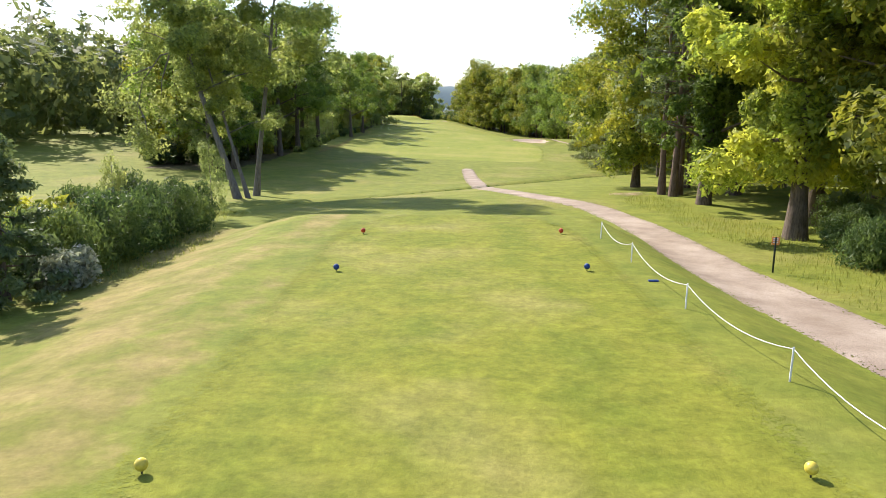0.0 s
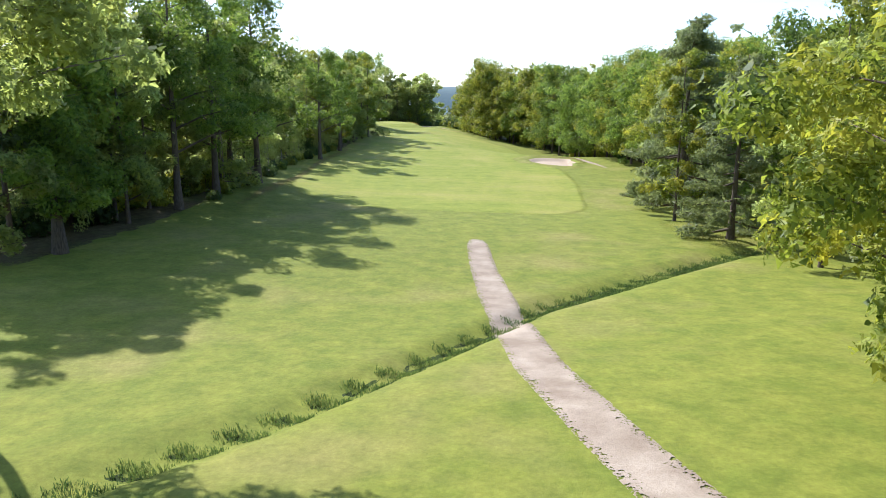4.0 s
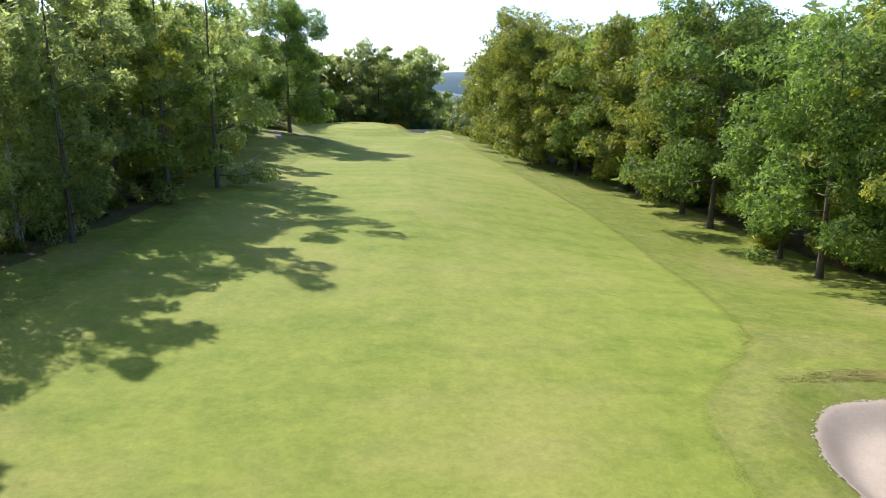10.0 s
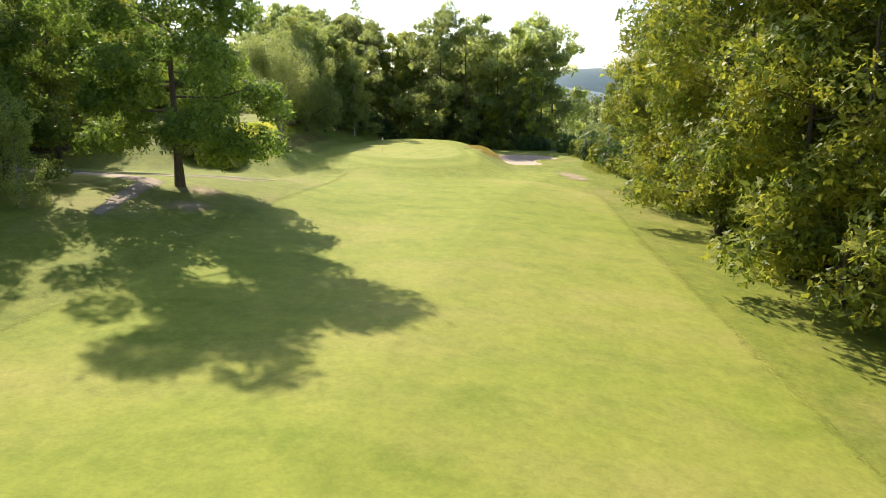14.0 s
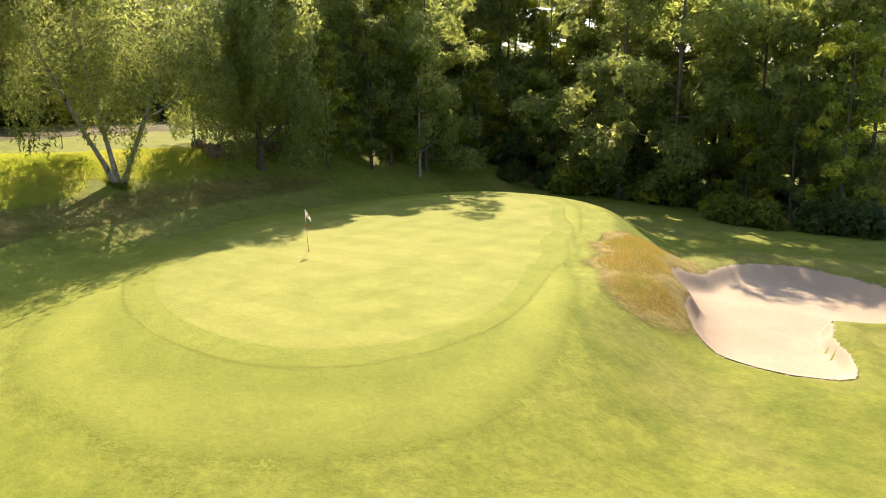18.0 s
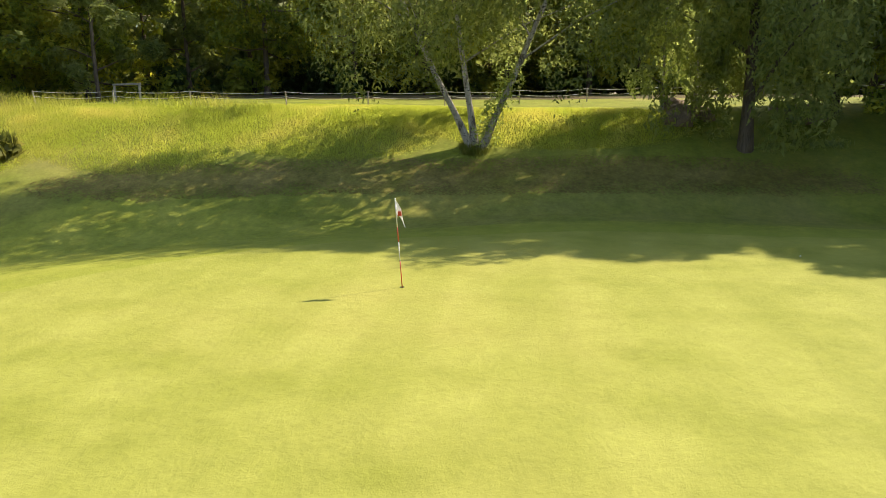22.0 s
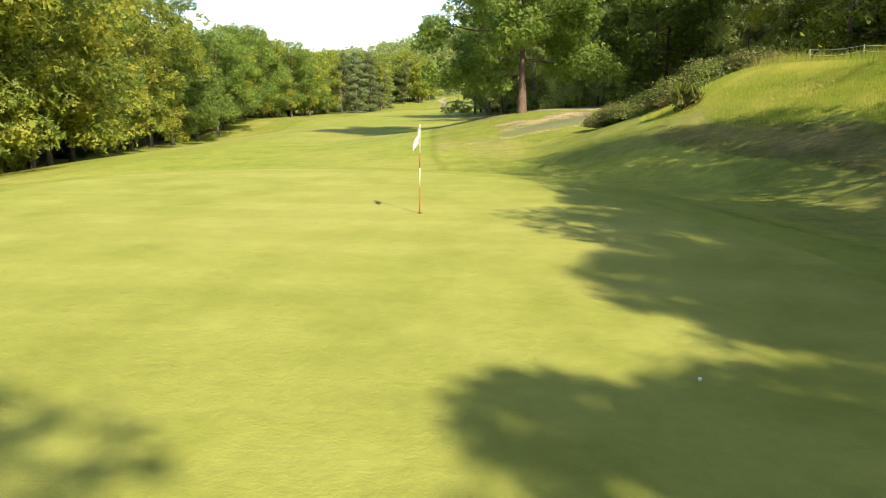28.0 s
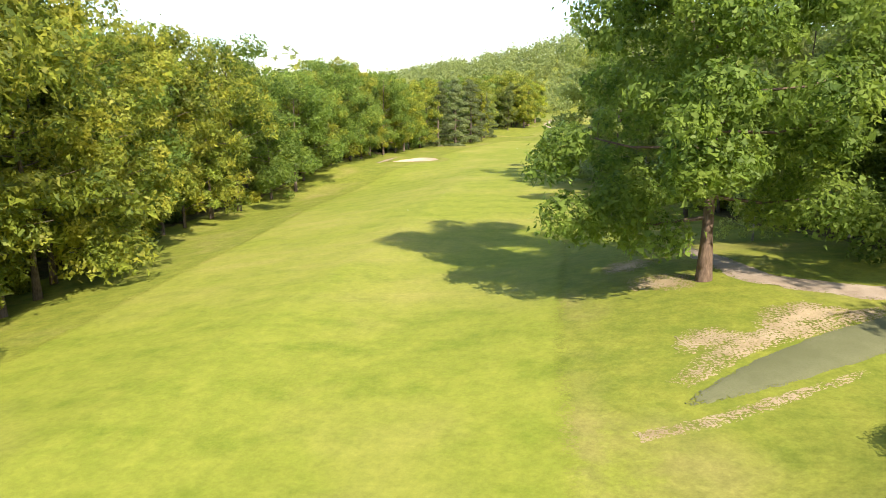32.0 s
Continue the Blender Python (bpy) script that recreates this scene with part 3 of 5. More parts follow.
patch("green_apron", *APRON, M_APRON, 0.004, 46, 220, 0.0, "mown apron ringed round the putting green", "apron")
patch("green_collar", GREEN[0], GREEN[1], lambda a: GREEN[2](a) + 1.5, M_COLLAR, 0.009, 50, 260, 0.0, "darker collar of grass round the putting green", "collar")
patch("putting_green", *GREEN, M_GREEN, 0.014, 50, 260, 0.0, "smooth pale yellow-green putting green", "green")
patch("dry_bank", *outline(-15, 383, (-18.8, 389), (-18.5, 385.2), (-17.2, 381.8), (-15.5, 378.2), (-14.1, 375.9), (-12.5, 375.3), (-10.8, 376.0), (-10.8, 377.6), (-12.0, 381.6), (-13.3, 386.5), (-14.2, 390.4), (-16.8, 392), ease=12), M_DRY, 0.02, 34, 120, 0.06, "parched brown grass bank beside the green", "bank")
for shape in (BUNKER_A, BUNKER_B):
    patch("bunker", *shape, M_SAND, 0.035, 22, 110, 0.05, "pale beige sand bunker with a grassy lip", "bunker")
strip("gravel_path", [(12.2, 2, 3.6), (10.9, 14, 3.3), (10.3, 20, 3.4), (10.0, 25, 3.4), (10.5, 33, 3.0), (10.7, 39, 2.8), (10.2, 45, 2.6), (9.0, 50, 2.6), (7.3, 55.5, 2.6), (5.9, 62, 2.5), (4.7, 69.5, 2.6), (3.9, 84, 2.6), (3.5, 92, 2.3), (3.45, 100, 2.2), (3.4, 102, 1.2)],
      M_PATH, 0.03, 9, 0.5, 0.03, "pale beige gravel cart path", "path")
strip("asphalt_strip", [(-29.9, 338.0, 0.5), (-31.5, 336.7, 1.8), (-34.0, 334.7, 2.9), (-37.2, 332.1, 3.1), (-40.5, 329.5, 2.9), (-44, 327.4, 2.6), (-52, 326.6, 2.4)], M_ASPHALT, 0.04, 7, 0.6, 0.1, "worn grey asphalt cart path beside the oak", "path")
strip("parched_slope", [(-38.6, 356, 1.5), (-40.4, 359.5, 3.4), (-42.4, 365, 3.6), (-43.8, 372, 3.6), (-44.8, 379, 3.8), (-45.2, 386, 3.6), (-44.8, 391, 2.0)], M_BROWN, 0.02, 9, 0.5, 0.3, "brown parched grass along the foot of the bank", "bank")
strip("worn_track", [(-21.6, 250, 0.9), (-22.6, 263, 1.3), (-25.2, 272, 2.4), (-26.6, 280, 2.4), (-28.6, 288, 1.4), (-29.4, 296, 0.8)], M_EARTH, 0.03, 7, 0.7, 0.15, "thin worn track along the wood's edge", "path")
strip("worn_track", [(30.2, 207.4, 0.5), (31.4, 204.4, 1.7), (31.9, 200, 1.5), (32.5, 195.5, 2.0), (33.2, 190, 1.2), (33.4, 185, 0.6)], M_PATH, 0.03, 7, 0.5, 0.25, "pale worn track behind the bunker", "path")
strip("parched_edge", [(20, 205.2, 1.0), (25, 206.2, 2.4), (29.4, 204.8, 3.0), (30.6, 200.6, 2.6), (30.7, 196.5, 1.6), (30.5, 193.5, 0.6)], M_BROWN, 0.022, 7, 0.5, 0.25, "parched grass round the bunker's far side", "grass")
strip("sandy_track", [(-30.6, 311, 1.2), (-32.6, 317.5, 2.2), (-34.6, 323.5, 2.8), (-40, 325.6, 3.0), (-50, 325.5, 3.0), (-62, 328, 2.6)], M_PATH, 0.03, 7, 0.7, 0.25, "pale sandy track worn past the oak", "path")
strip("worn_edge", [(-29.6, 336.4, 1.6), (-32.2, 332.9, 2.6), (-36.6, 330.0, 2.4), (-41, 327.4, 1.6)], M_EARTH, 0.03, 5, 0.5, 0.12, "pale bare earth along the asphalt's edge", "bare ground")
strip("worn_edge", [(-28.0, 340.4, 1.6), (-30.6, 339.2, 1.8), (-34.0, 337.0, 1.4), (-37, 334.8, 1.0)], M_EARTH, 0.045, 3, 0.5, 0.12, "bare earth along the asphalt's edge", "bare ground")
for name, shape in (("bare_patch", outline(-35.4, 329.4, (-33.6, 331.4), (-36, 330.8), (-38, 329.6), (-37.5, 327.8), (-35, 328), (-33.4, 329.6))),
                    ("bare_patch", outline(-31.2, 332.0, (-29.8, 333.4), (-31.6, 333.0), (-32.8, 331.8), (-31.6, 330.8), (-30, 331.4))),
                    ("bare_patch", outline(-29.2, 322.6, (-31.0, 324.6), (-28.2, 324.2), (-27.4, 321.8), (-29.4, 320.8), (-31.2, 321.6))),
                    ("bare_patch", outline(-27.6, 317.4, (-28.8, 319), (-26.2, 319.2), (-26.0, 316.6), (-28.2, 315.8))),
                    ("bare_patch", outline(0.3, 365, (-1.9, 367.8), (-0.6, 368.6), (1.6, 365.4), (1.9, 361.6), (0.4, 362.2), (-1, 364.4))),
                    ("bare_patch", outline(14.6, 55, (13.6, 56.4), (15.6, 56.6), (15.8, 53.8), (14, 53.4)))):
    patch(name, *shape, M_EARTH, 0.03, 8, 50, 0.16, "worn patch of bare sandy earth in the grass", "bare ground")
strip("worn_track", [(-21.2, 116, 0.8), (-21.2, 130, 2.6), (-20.8, 146, 1.6), (-22, 165, 1.8), (-22.4, 178, 1.8), (-21.4, 197, 1.6), (-22.4, 210, 1.2)], M_BROWN, 0.03, 7, 0.8, 0.1, "thin worn track along the wood's edge", "path")
strip("ditch", [(x, y, 1.2) for x, y in zip(DITCH_X[:-1], DITCH_Y[:-1])], M_DITCH, 0.02, 7, 0.6, 0.2, "narrow grassy ditch with a darker strip along its bottom", "ditch")
strip("wood_floor", [(-33, 88, 12), (-31, 110, 14), (-30, 135, 14), (-36, 176, 15), (-29, 200, 14), (-29, 240, 14), (-42, 285, 16), (-50, 314, 16)], M_FLOOR, 0.025, 9, 1.5, 0.5, "dark leaf-littered ground under the trees", "wood floor")
strip("wood_floor", [(20, 376, 10), (23, 350, 12), (32, 316, 12), (40, 292, 14), (46, 255, 14), (49, 225, 14), (50, 190, 15), (48, 150, 15)], M_FLOOR, 0.025, 9, 1.5, 0.5, "dark leaf-littered ground under the trees", "wood floor")
strip("wood_floor", [(0, 416, 14), (-20, 421, 14), (-40, 424, 14), (-60, 424, 14)], M_FLOOR, 0.025, 9, 1.5, 0.5, "dark leaf-littered ground under the trees", "wood floor")
strip("wood_floor", [(-72, 412, 12), (-72, 392, 14), (-68, 370, 16), (-66, 350, 16), (-62, 338, 12)], M_FLOOR, 0.025, 9, 1.5, 0.5, "dark leaf-littered ground under the trees", "wood floor")

# ---- trees ----
def ring_tube(path, radii, seg):
    """Verts and faces of a tube along points."""
    p = np.array(path, float)
    v, f = [], []
    for i, c in enumerate(p):
        d = p[min(i + 1, len(p) - 1)] - p[max(i - 1, 0)]
        d = d / np.linalg.norm(d)
        u = np.cross(d, (0.3, 1, 0.2))
        u /= np.linalg.norm(u)
        w = np.cross(d, u)
        for k in range(seg):
            an = 2 * math.pi * k / seg
            v.append(c + radii[i] * (math.cos(an) * u + math.sin(an) * w))
    for i in range(len(p) - 1):
        for k in range(seg):
            j = (k + 1) % seg
            f.append((i * seg + k, i * seg + j, (i + 1) * seg + j, (i + 1) * seg + k))
    f.append(tuple(range((len(p) - 1) * seg, len(p) * seg)))
    return v, f


def leaf_sheet(points, normals, size, rng, aspect=0.6, droop=0.0):
    """One three-cornered leaf spray at each point."""
    n = len(points)
    nr = normals / np.maximum(np.linalg.norm(normals, axis=1, keepdims=True), 1e-6)
    ref = rng.normal(size=(n, 3))
    ref[:, 2] -= droop
    u = ref - (ref * nr).sum(1, keepdims=True) * nr
    u /= np.maximum(np.linalg.norm(u, axis=1, keepdims=True), 1e-6)
    w = np.cross(nr, u)
    s = size * rng.uniform(0.55, 1.35, (n, 1))
    bend = nr * s * 0.18
    v = np.stack([points - u * s * 0.5 + w * s * aspect * 0.5 - bend, points + u * s * 0.62, points - u * s * 0.3 - w * s * aspect * 0.55 - bend], 1)
    return v.reshape(-1, 3)


def trunk_and_crown(seed, kind, height, spread, base, leaves_n, leaf, lean=(0, 0), forks=1, trunk_r=None, boughs=0, stems=None, weeping=False, clad=0.0):
    """Mesh data of one tree of a kind: its trunk with limbs, and its crown of leaf sprays."""
    rng = np.random.default_rng(seed)
    r0 = trunk_r or height * 0.017
    pieces, lobes = [], []

    def add(path, radii, seg):
        pieces.append(ring_tube(path, radii, seg))

    for k in range(forks):
        out = rng.uniform(0, 2 * math.pi) if forks > 1 else 0
        out = out if forks < 2 else 2 * math.pi * k / forks + 0.4
        bend = (0.30 if kind == "birch" else 0.22) * height if forks > 1 else 0.0
        hs = np.linspace(0, 1, 9)
        wob = rng.normal(0, 0.012 * height, (9, 2)).cumsum(0) * 0.35
        stem = np.stack([lean[0] * hs + bend * np.cos(out) * hs ** 0.8 + wob[:, 0] * hs, lean[1] * hs + bend * np.sin(out) * hs ** 0.8 + wob[:, 1] * hs, hs * height * (0.94 if forks < 2 else 0.86)], 1)
        if stems:
            sx, sy, sc = stems[k]
            stem = np.stack([sx * height * hs ** 0.9 + wob[:, 0] * hs, sy * height * hs ** 0.9 + wob[:, 1] * hs, hs * height * sc], 1)
        stem[0, 2] = -0.5
        rad = r0 * (1 - 0.9 * hs) * (0.75 if forks > 1 else 1) + 0.02
        rad[0] *= 1.5
        add(stem, rad, 8)
        limbs = {"broad": 17, "birch": 15, "pine": 22, "ragged": 16, "conifer": 30}[kind]
        limbs = boughs or limbs
        limbs = limbs if forks < 2 else max(8, limbs // forks + 3)
        for i in range(limbs):
            at = base + (0.97 - base) * (i + rng.uniform(0, 0.9)) / limbs
            o = np.array([np.interp(at, hs, stem[:, c]) for c in range(3)])
            an = i * 2.4 + rng.uniform(-0.5, 0.5) + k
            f = (at - base) / (1 - base)
            if kind == "broad":
                reach = spread * (0.55 + 0.55 * math.sin(math.pi * min(1, f * 0.8 + 0.18))) * rng.uniform(0.7, 1.08)
                rise = -0.05 + 0.75 * f
            elif kind == "birch":
                reach, rise = spread * (1.0 - 0.65 * f) * rng.uniform(0.6, 1.05), 0.5
            elif kind == "ragged":
                reach, rise = spread * rng.uniform(0.4, 1.1) * (1 - 0.5 * f), 0.35
            elif kind == "conifer":
                reach, rise = spread * (1.02 - 0.92 * f) * rng.uniform(0.75, 1.1), -0.08
            else:
                reach, rise = spread * (0.75 - 0.3 * abs(f - 0.4)) * rng.uniform(0.6, 1.1), 0.15
            tip = o + np.array([math.cos(an) * reach, math.sin(an) * reach, reach * rise])
            midp = (o + tip) / 2 + np.array([0, 0, -0.06 * reach if rise < 0.3 else 0.05 * reach])
            rb = max(0.025, np.interp(at, hs, rad) * 0.45)
            add([o, midp, tip], [rb, rb * 0.6, 0.015], 5)
            m = {"broad": 4, "birch": 4, "pine": 4, "ragged": 4, "conifer": 4}[kind]
            for j in range(m):
                g = (j + 1) / m if kind != "conifer" else (j + 0.7) / m
                c = o + (tip - o) * (0.35 + 0.65 * g) + rng.normal(0, 0.15 * spread * (0.35 if kind == "conifer" else 1), 3)
                rr = {"broad": 0.26, "birch": 0.22, "pine": 0.18, "ragged": 0.2, "conifer": 0.17}[kind] * spread * rng.uniform(0.7, 1.25)
                lobes.append((*c, rr * (0.8 if g < 0.6 else 1)))
                if kind == "birch":
                    lobes.append((c[0] + rng.normal(0, 0.3), c[1] + rng.normal(0, 0.3), c[2] - rr * 1.3, rr * 0.75))
                    if weeping and c[2] > 0.2 * height:
                        lobes.append((c[0] + rng.normal(0, 0.3), c[1] + rng.normal(0, 0.3), c[2] - rr * 2.5, rr * 0.6))
    if clad:
        # leaves that climb the trunk itself
        for at in np.linspace(clad, 0.8, 16):
            lobes.append((*(np.interp(at, hs, stem[:, c]) for c in range(3)), rng.uniform(0.8, 1.25)))
    L = np.array(lobes)
    w = L[:, 3] ** 2
    pick = rng.choice(len(L), leaves_n, p=w / w.sum())
    d = rng.normal(size=(leaves_n, 3))
    d[:, 2] = np.where(d[:, 2] < 0, d[:, 2] * 0.6, d[:, 2])
    d /= np.linalg.norm(d, axis=1, keepdims=True)
    rr = L[pick, 3] * rng.uniform(0.45, 1.05, leaves_n) ** 0.5 * (1 + 0.25 * rng.normal(size=leaves_n) * (rng.random(leaves_n) < 0.2))
    flat = {"broad": 0.75, "birch": 1.25, "pine": 0.45, "ragged": 0.8, "conifer": 0.4}[kind]
    pts = L[pick, :3] + d * rr[:, None] * np.array([1, 1, flat])
    nrm = d * 0.8 + rng.normal(size=(leaves_n, 3)) * 0.55 + np.array([0, 0, 0.35])
    pts = pts + rng.normal(size=pts.shape) * (0.09 * L[pick, 3])[:, None]
    pts[:, 2] = np.maximum(pts[:, 2], 0.4)
    sz = leaf * np.where(rng.random(leaves_n) < 0.12, 1.7, 1.0)[:, None]
    lv = leaf_sheet(pts, nrm, sz, rng, 0.62 if kind in ("broad", "ragged") else 0.42, 1.5 if kind == "birch" else 0.0)
    lf = np.arange(len(lv)).reshape(-1, 3)
    return pieces, (lv, lf)


TREES = {}


def tree_model(key, name, label, category, bark_m, leaf_m, *args, **kw):
    """Builds one tree far below the ground sheet's reach as the model for copies."""
    split = kw.pop("split", False)
    pieces, (lv, lf) = trunk_and_crown(*args, **kw)
    wood_parts = []
    if split:
        wood_parts = [("trunk" if len(v) > 40 else "branch", mesh_of("branch", np.array(v), f, bark_m)) for v, f in pieces]
    else:
        tv, tf = [], []
        for v, f in pieces:
            tf.extend([tuple(i + len(tv) for i in q) for q in f])
            tv.extend(v)
        wood_parts = [("trunk", mesh_of("trunk", np.array(tv), tf, bark_m))]
    TREES[key] = (name, label, category, wood_parts, ("crown", mesh_of("crown", lv, lf, leaf_m, False)))


def plant(key, x, y, turn=0.0, size=1.0, label=None, group="", sink=0.1, tall=1.0):
    name, lab, cat, trunk, crown = TREES[key]
    e = new(name)
    e.matrix_basis = Matrix.Translation((x, y, land1(x, y) - sink)) @ pose(0, 0, 0, 0, 0, turn) @ Matrix.Diagonal((size, size, size * tall, 1))
    tagged(e, label or lab, cat, group)
    for piece, me in (*trunk, crown):
        part(piece, me, None, e)
    return e



def bush_model(key, name, label, category, leaf_m, seed, radius, height, n, leaf, upright=0.0):
    """A shrub: a spray of stems and a mound of leaves."""
    rng = np.random.default_rng(seed)
    tv, tf, lobes = [], [], []
    for i in range(9):
        an, out = i * 2.4, radius * rng.uniform(0.25, 0.75)
        tip = np.array([math.cos(an) * out, math.sin(an) * out, height * rng.uniform(0.5, 0.95)])
        v, f = ring_tube([(0, 0, -0.2), tip * (0.5, 0.5, 0.55), tip], [0.05, 0.035, 0.012], 5)
        o = len(tv)
        tv.extend(v)
        tf.extend([tuple(q + o for q in g) for g in f])
        lobes += [(*(tip * (1, 1, 0.85)), radius * rng.uniform(0.3, 0.5)), (*(tip * (1.15, 1.15, 0.4)), radius * rng.uniform(0.3, 0.5))]
    L = np.array(lobes)
    pick = rng.integers(0, len(L), n)
    d = rng.normal(size=(n, 3))
    d /= np.linalg.norm(d, axis=1, keepdims=True)
    pts = L[pick, :3] + d * (L[pick, 3] * rng.uniform(0.5, 1.1, n))[:, None]
    pts[:, 2] = np.abs(pts[:, 2]) + 0.05
    nrm = d * (1, 1, 1 - upright) + rng.normal(size=(n, 3)) * 0.5 + np.array([0, 0, 0.3 * (1 - upright)])
    lv = leaf_sheet(pts, nrm, leaf * np.ones((n, 1)), rng, 0.55 if not upright else 0.3, -2.5 * upright)
    TREES[key] = (name, label, category, [("stems", mesh_of("stems", np.array(tv), tf, M_BARK))], ("foliage", mesh_of("foliage", lv, np.arange(len(lv)).reshape(-1, 3), leaf_m, False)))


E_LAB = "tall leafy broadleaf tree at the wood's edge"
for i in range(5):
    tree_model(f"broad{i}", "broadleaf_tree", E_LAB, "tree", M_BARK, (M_OAK, M_CHESTNUT, M_CHESTNUT, M_OAK, M_CHESTNUT)[i], 10 + i, "broad", 19 + 0.8 * i, 6.0 + 0.3 * i, (0.15, 0.18, 0.13, 0.18, 0.15)[i], 15000, 0.45, boughs=20, trunk_r=0.24)
for i in range(2):
    tree_model(f"fill{i}", "woodland_tree", "dark green tree standing inside the wood", "tree", M_BARK, (M_OAK, M_CHESTNUT)[i], 30 + i, "broad", 21, 5.5, 0.1, 4600, 0.6, trunk_r=0.2)
for i in range(2):
    tree_model(f"mid{i}", "woodland_tree", "dark green tree standing inside the wood", "tree", M_BARK, (M_WOODLAND, M_BIRCH)[i], 35 + i, "broad", 20, 4.8, 0.07, 8500, 0.46, trunk_r=0.17)
for i in range(3):
    tree_model(f"slim{i}", "slim_tree", "slim tall tree with thin airy foliage", "tree", M_BARK, (M_WOODLAND, M_BIRCH, M_CHESTNUT)[i], 40 + i, "ragged", 19 + i, 4.4, 0.07, 7200, 0.42, trunk_r=0.15)
for i in range(2):
    tree_model(f"birch{i}", "birch_tree", "slender birch with drooping light foliage", "tree", M_BARK_WHITE, M_BIRCH, 50 + i, "birch", 17 + i, 4.0, 0.1, 8500, 0.35, trunk_r=0.13)
for i in range(2):
    tree_model(f"pine{i}", "pine_tree", "dark conifer with a bare reddish trunk", "tree", M_BARK_RED, M_PINE, 60 + i, "pine", 21, 4.2, 0.36, 6500, 0.46, trunk_r=0.2)
tree_model("larch", "larch_tree", "tall larch with drooping feathery green boughs", "tree", M_BARK, M_LARCH, 66, "conifer", 19, 6.2, 0.03, 15000, 0.42)
tree_model("oak", "oak_tree", "large dark green oak with a thick brown trunk", "tree", M_BARK_RED, M_OAK, 71, "broad", 25.5, 8.0, 0.15, 70000, 0.37, trunk_r=0.34, boughs=26, split=True)
tree_model("chestnut", "chestnut_tree", "big light green chestnut with low hanging branches", "tree", M_BARK, M_CHESTNUT, 73, "broad", 18, 6.4, 0.2, 28000, 0.38, trunk_r=0.38, boughs=20, split=True)
tree_model("ivy", "ivy_clad_tree", "dark tree with an ivy-covered trunk", "tree", M_BARK, M_OAK, 74, "ragged", 20, 4.2, 0.17, 16000, 0.4, trunk_r=0.42, clad=0.17)
tree_model("ivy_light", "ivy_clad_tree", "light green tree with a thick ivy-covered trunk", "tree", M_BARK, M_CHESTNUT_LIT, 81, "broad", 18, 4.5, 0.24, 30000, 0.36, trunk_r=0.42, split=True, clad=0.19)
tree_model("lean", "leaning_tree", "tall leaning tree with a bare grey trunk", "tree", M_BARK_GREY, M_WOODLAND, 75, "ragged", 27, 6.6, 0.36, 18000, 0.36, lean=(-8.5, 1.5), trunk_r=0.28, split=True)
tree_model("straight", "grey_trunk_tree", "tall tree with a straight bare grey trunk", "tree", M_BARK_GREY, M_WOODLAND, 76, "ragged", 28, 7.0, 0.38, 20000, 0.36, lean=(3.2, 0.5), trunk_r=0.25, split=True)
tree_model("dark", "dark_trunk_tree", "tall spreading tree with a dark double trunk", "tree", M_BARK, M_OAK, 72, "ragged", 25, 7.0, 0.22, 13000, 0.36, trunk_r=0.4, split=True)
tree_model("bare", "bare_conifer", "half-dead conifer with bare twiggy branches", "tree", M_BARK_RED, M_PINE, 77, "pine", 20, 3.4, 0.25, 1500, 0.4, trunk_r=0.26)
tree_model("fork", "forked_birch", "white-barked birch forked low into three stems", "birch", M_BARK_WHITE, M_BIRCH, 78, "birch", 16.0, 6.3, 0.25, 58000, 0.24, forks=3, trunk_r=0.2, stems=[(0.0, -0.42, 0.85), (0.02, 0.36, 0.82), (-0.06, -0.14, 0.95)], split=True)
tree_model("weep", "weeping_birch", "birch with a dark trunk and hanging curtains of leaves", "birch", M_BARK, M_BIRCH, 79, "birch", 13.5, 5.6, 0.12, 35000, 0.29, trunk_r=0.26, split=True, weeping=True)
tree_model("sapling", "young_pine", "young grey-green pine with whorled branches", "pine", M_BARK, M_PINE, 80, "conifer", 5.2, 2.0, 0.05, 7000, 0.24, trunk_r=0.09)
bush_model("broom0", "broom_bush", "dense dark green broom bush beside the tee", "bush", M_BUSH, 90, 1.9, 2.6, 8000, 0.26, 0.7)
bush_model("broom1", "broom_bush", "dense dark green broom bush beside the tee", "bush", M_BUSH, 91, 1.7, 3.0, 8000, 0.24, 0.4)
bush_model("shrub0", "undergrowth_shrub", "green undergrowth shrub beneath the trees", "shrub", M_BUSH, 92, 2.2, 2.6, 1000, 0.62)
bush_model("shrub1", "undergrowth_shrub", "green undergrowth shrub beneath the trees", "shrub", M_CHESTNUT, 93, 1.8, 2.2, 900, 0.58)
bush_model("thorn", "silvery_shrub", "pale silvery shrub among the broom", "shrub", M_SILVER, 96, 1.2, 1.6, 2600, 0.26)
bush_model("heather", "heather_clump", "low olive-brown heather clump on the bank", "heather", M_BRACKEN, 94, 1.9, 0.72, 7000, 0.14)
bush_model("iris", "spiky_grass_clump", "spiky dark green clump on the grassy bank", "plant", M_RANK, 95, 0.85, 1.0, 260, 0.75, 1.0)

rng = np.random.default_rng(7)


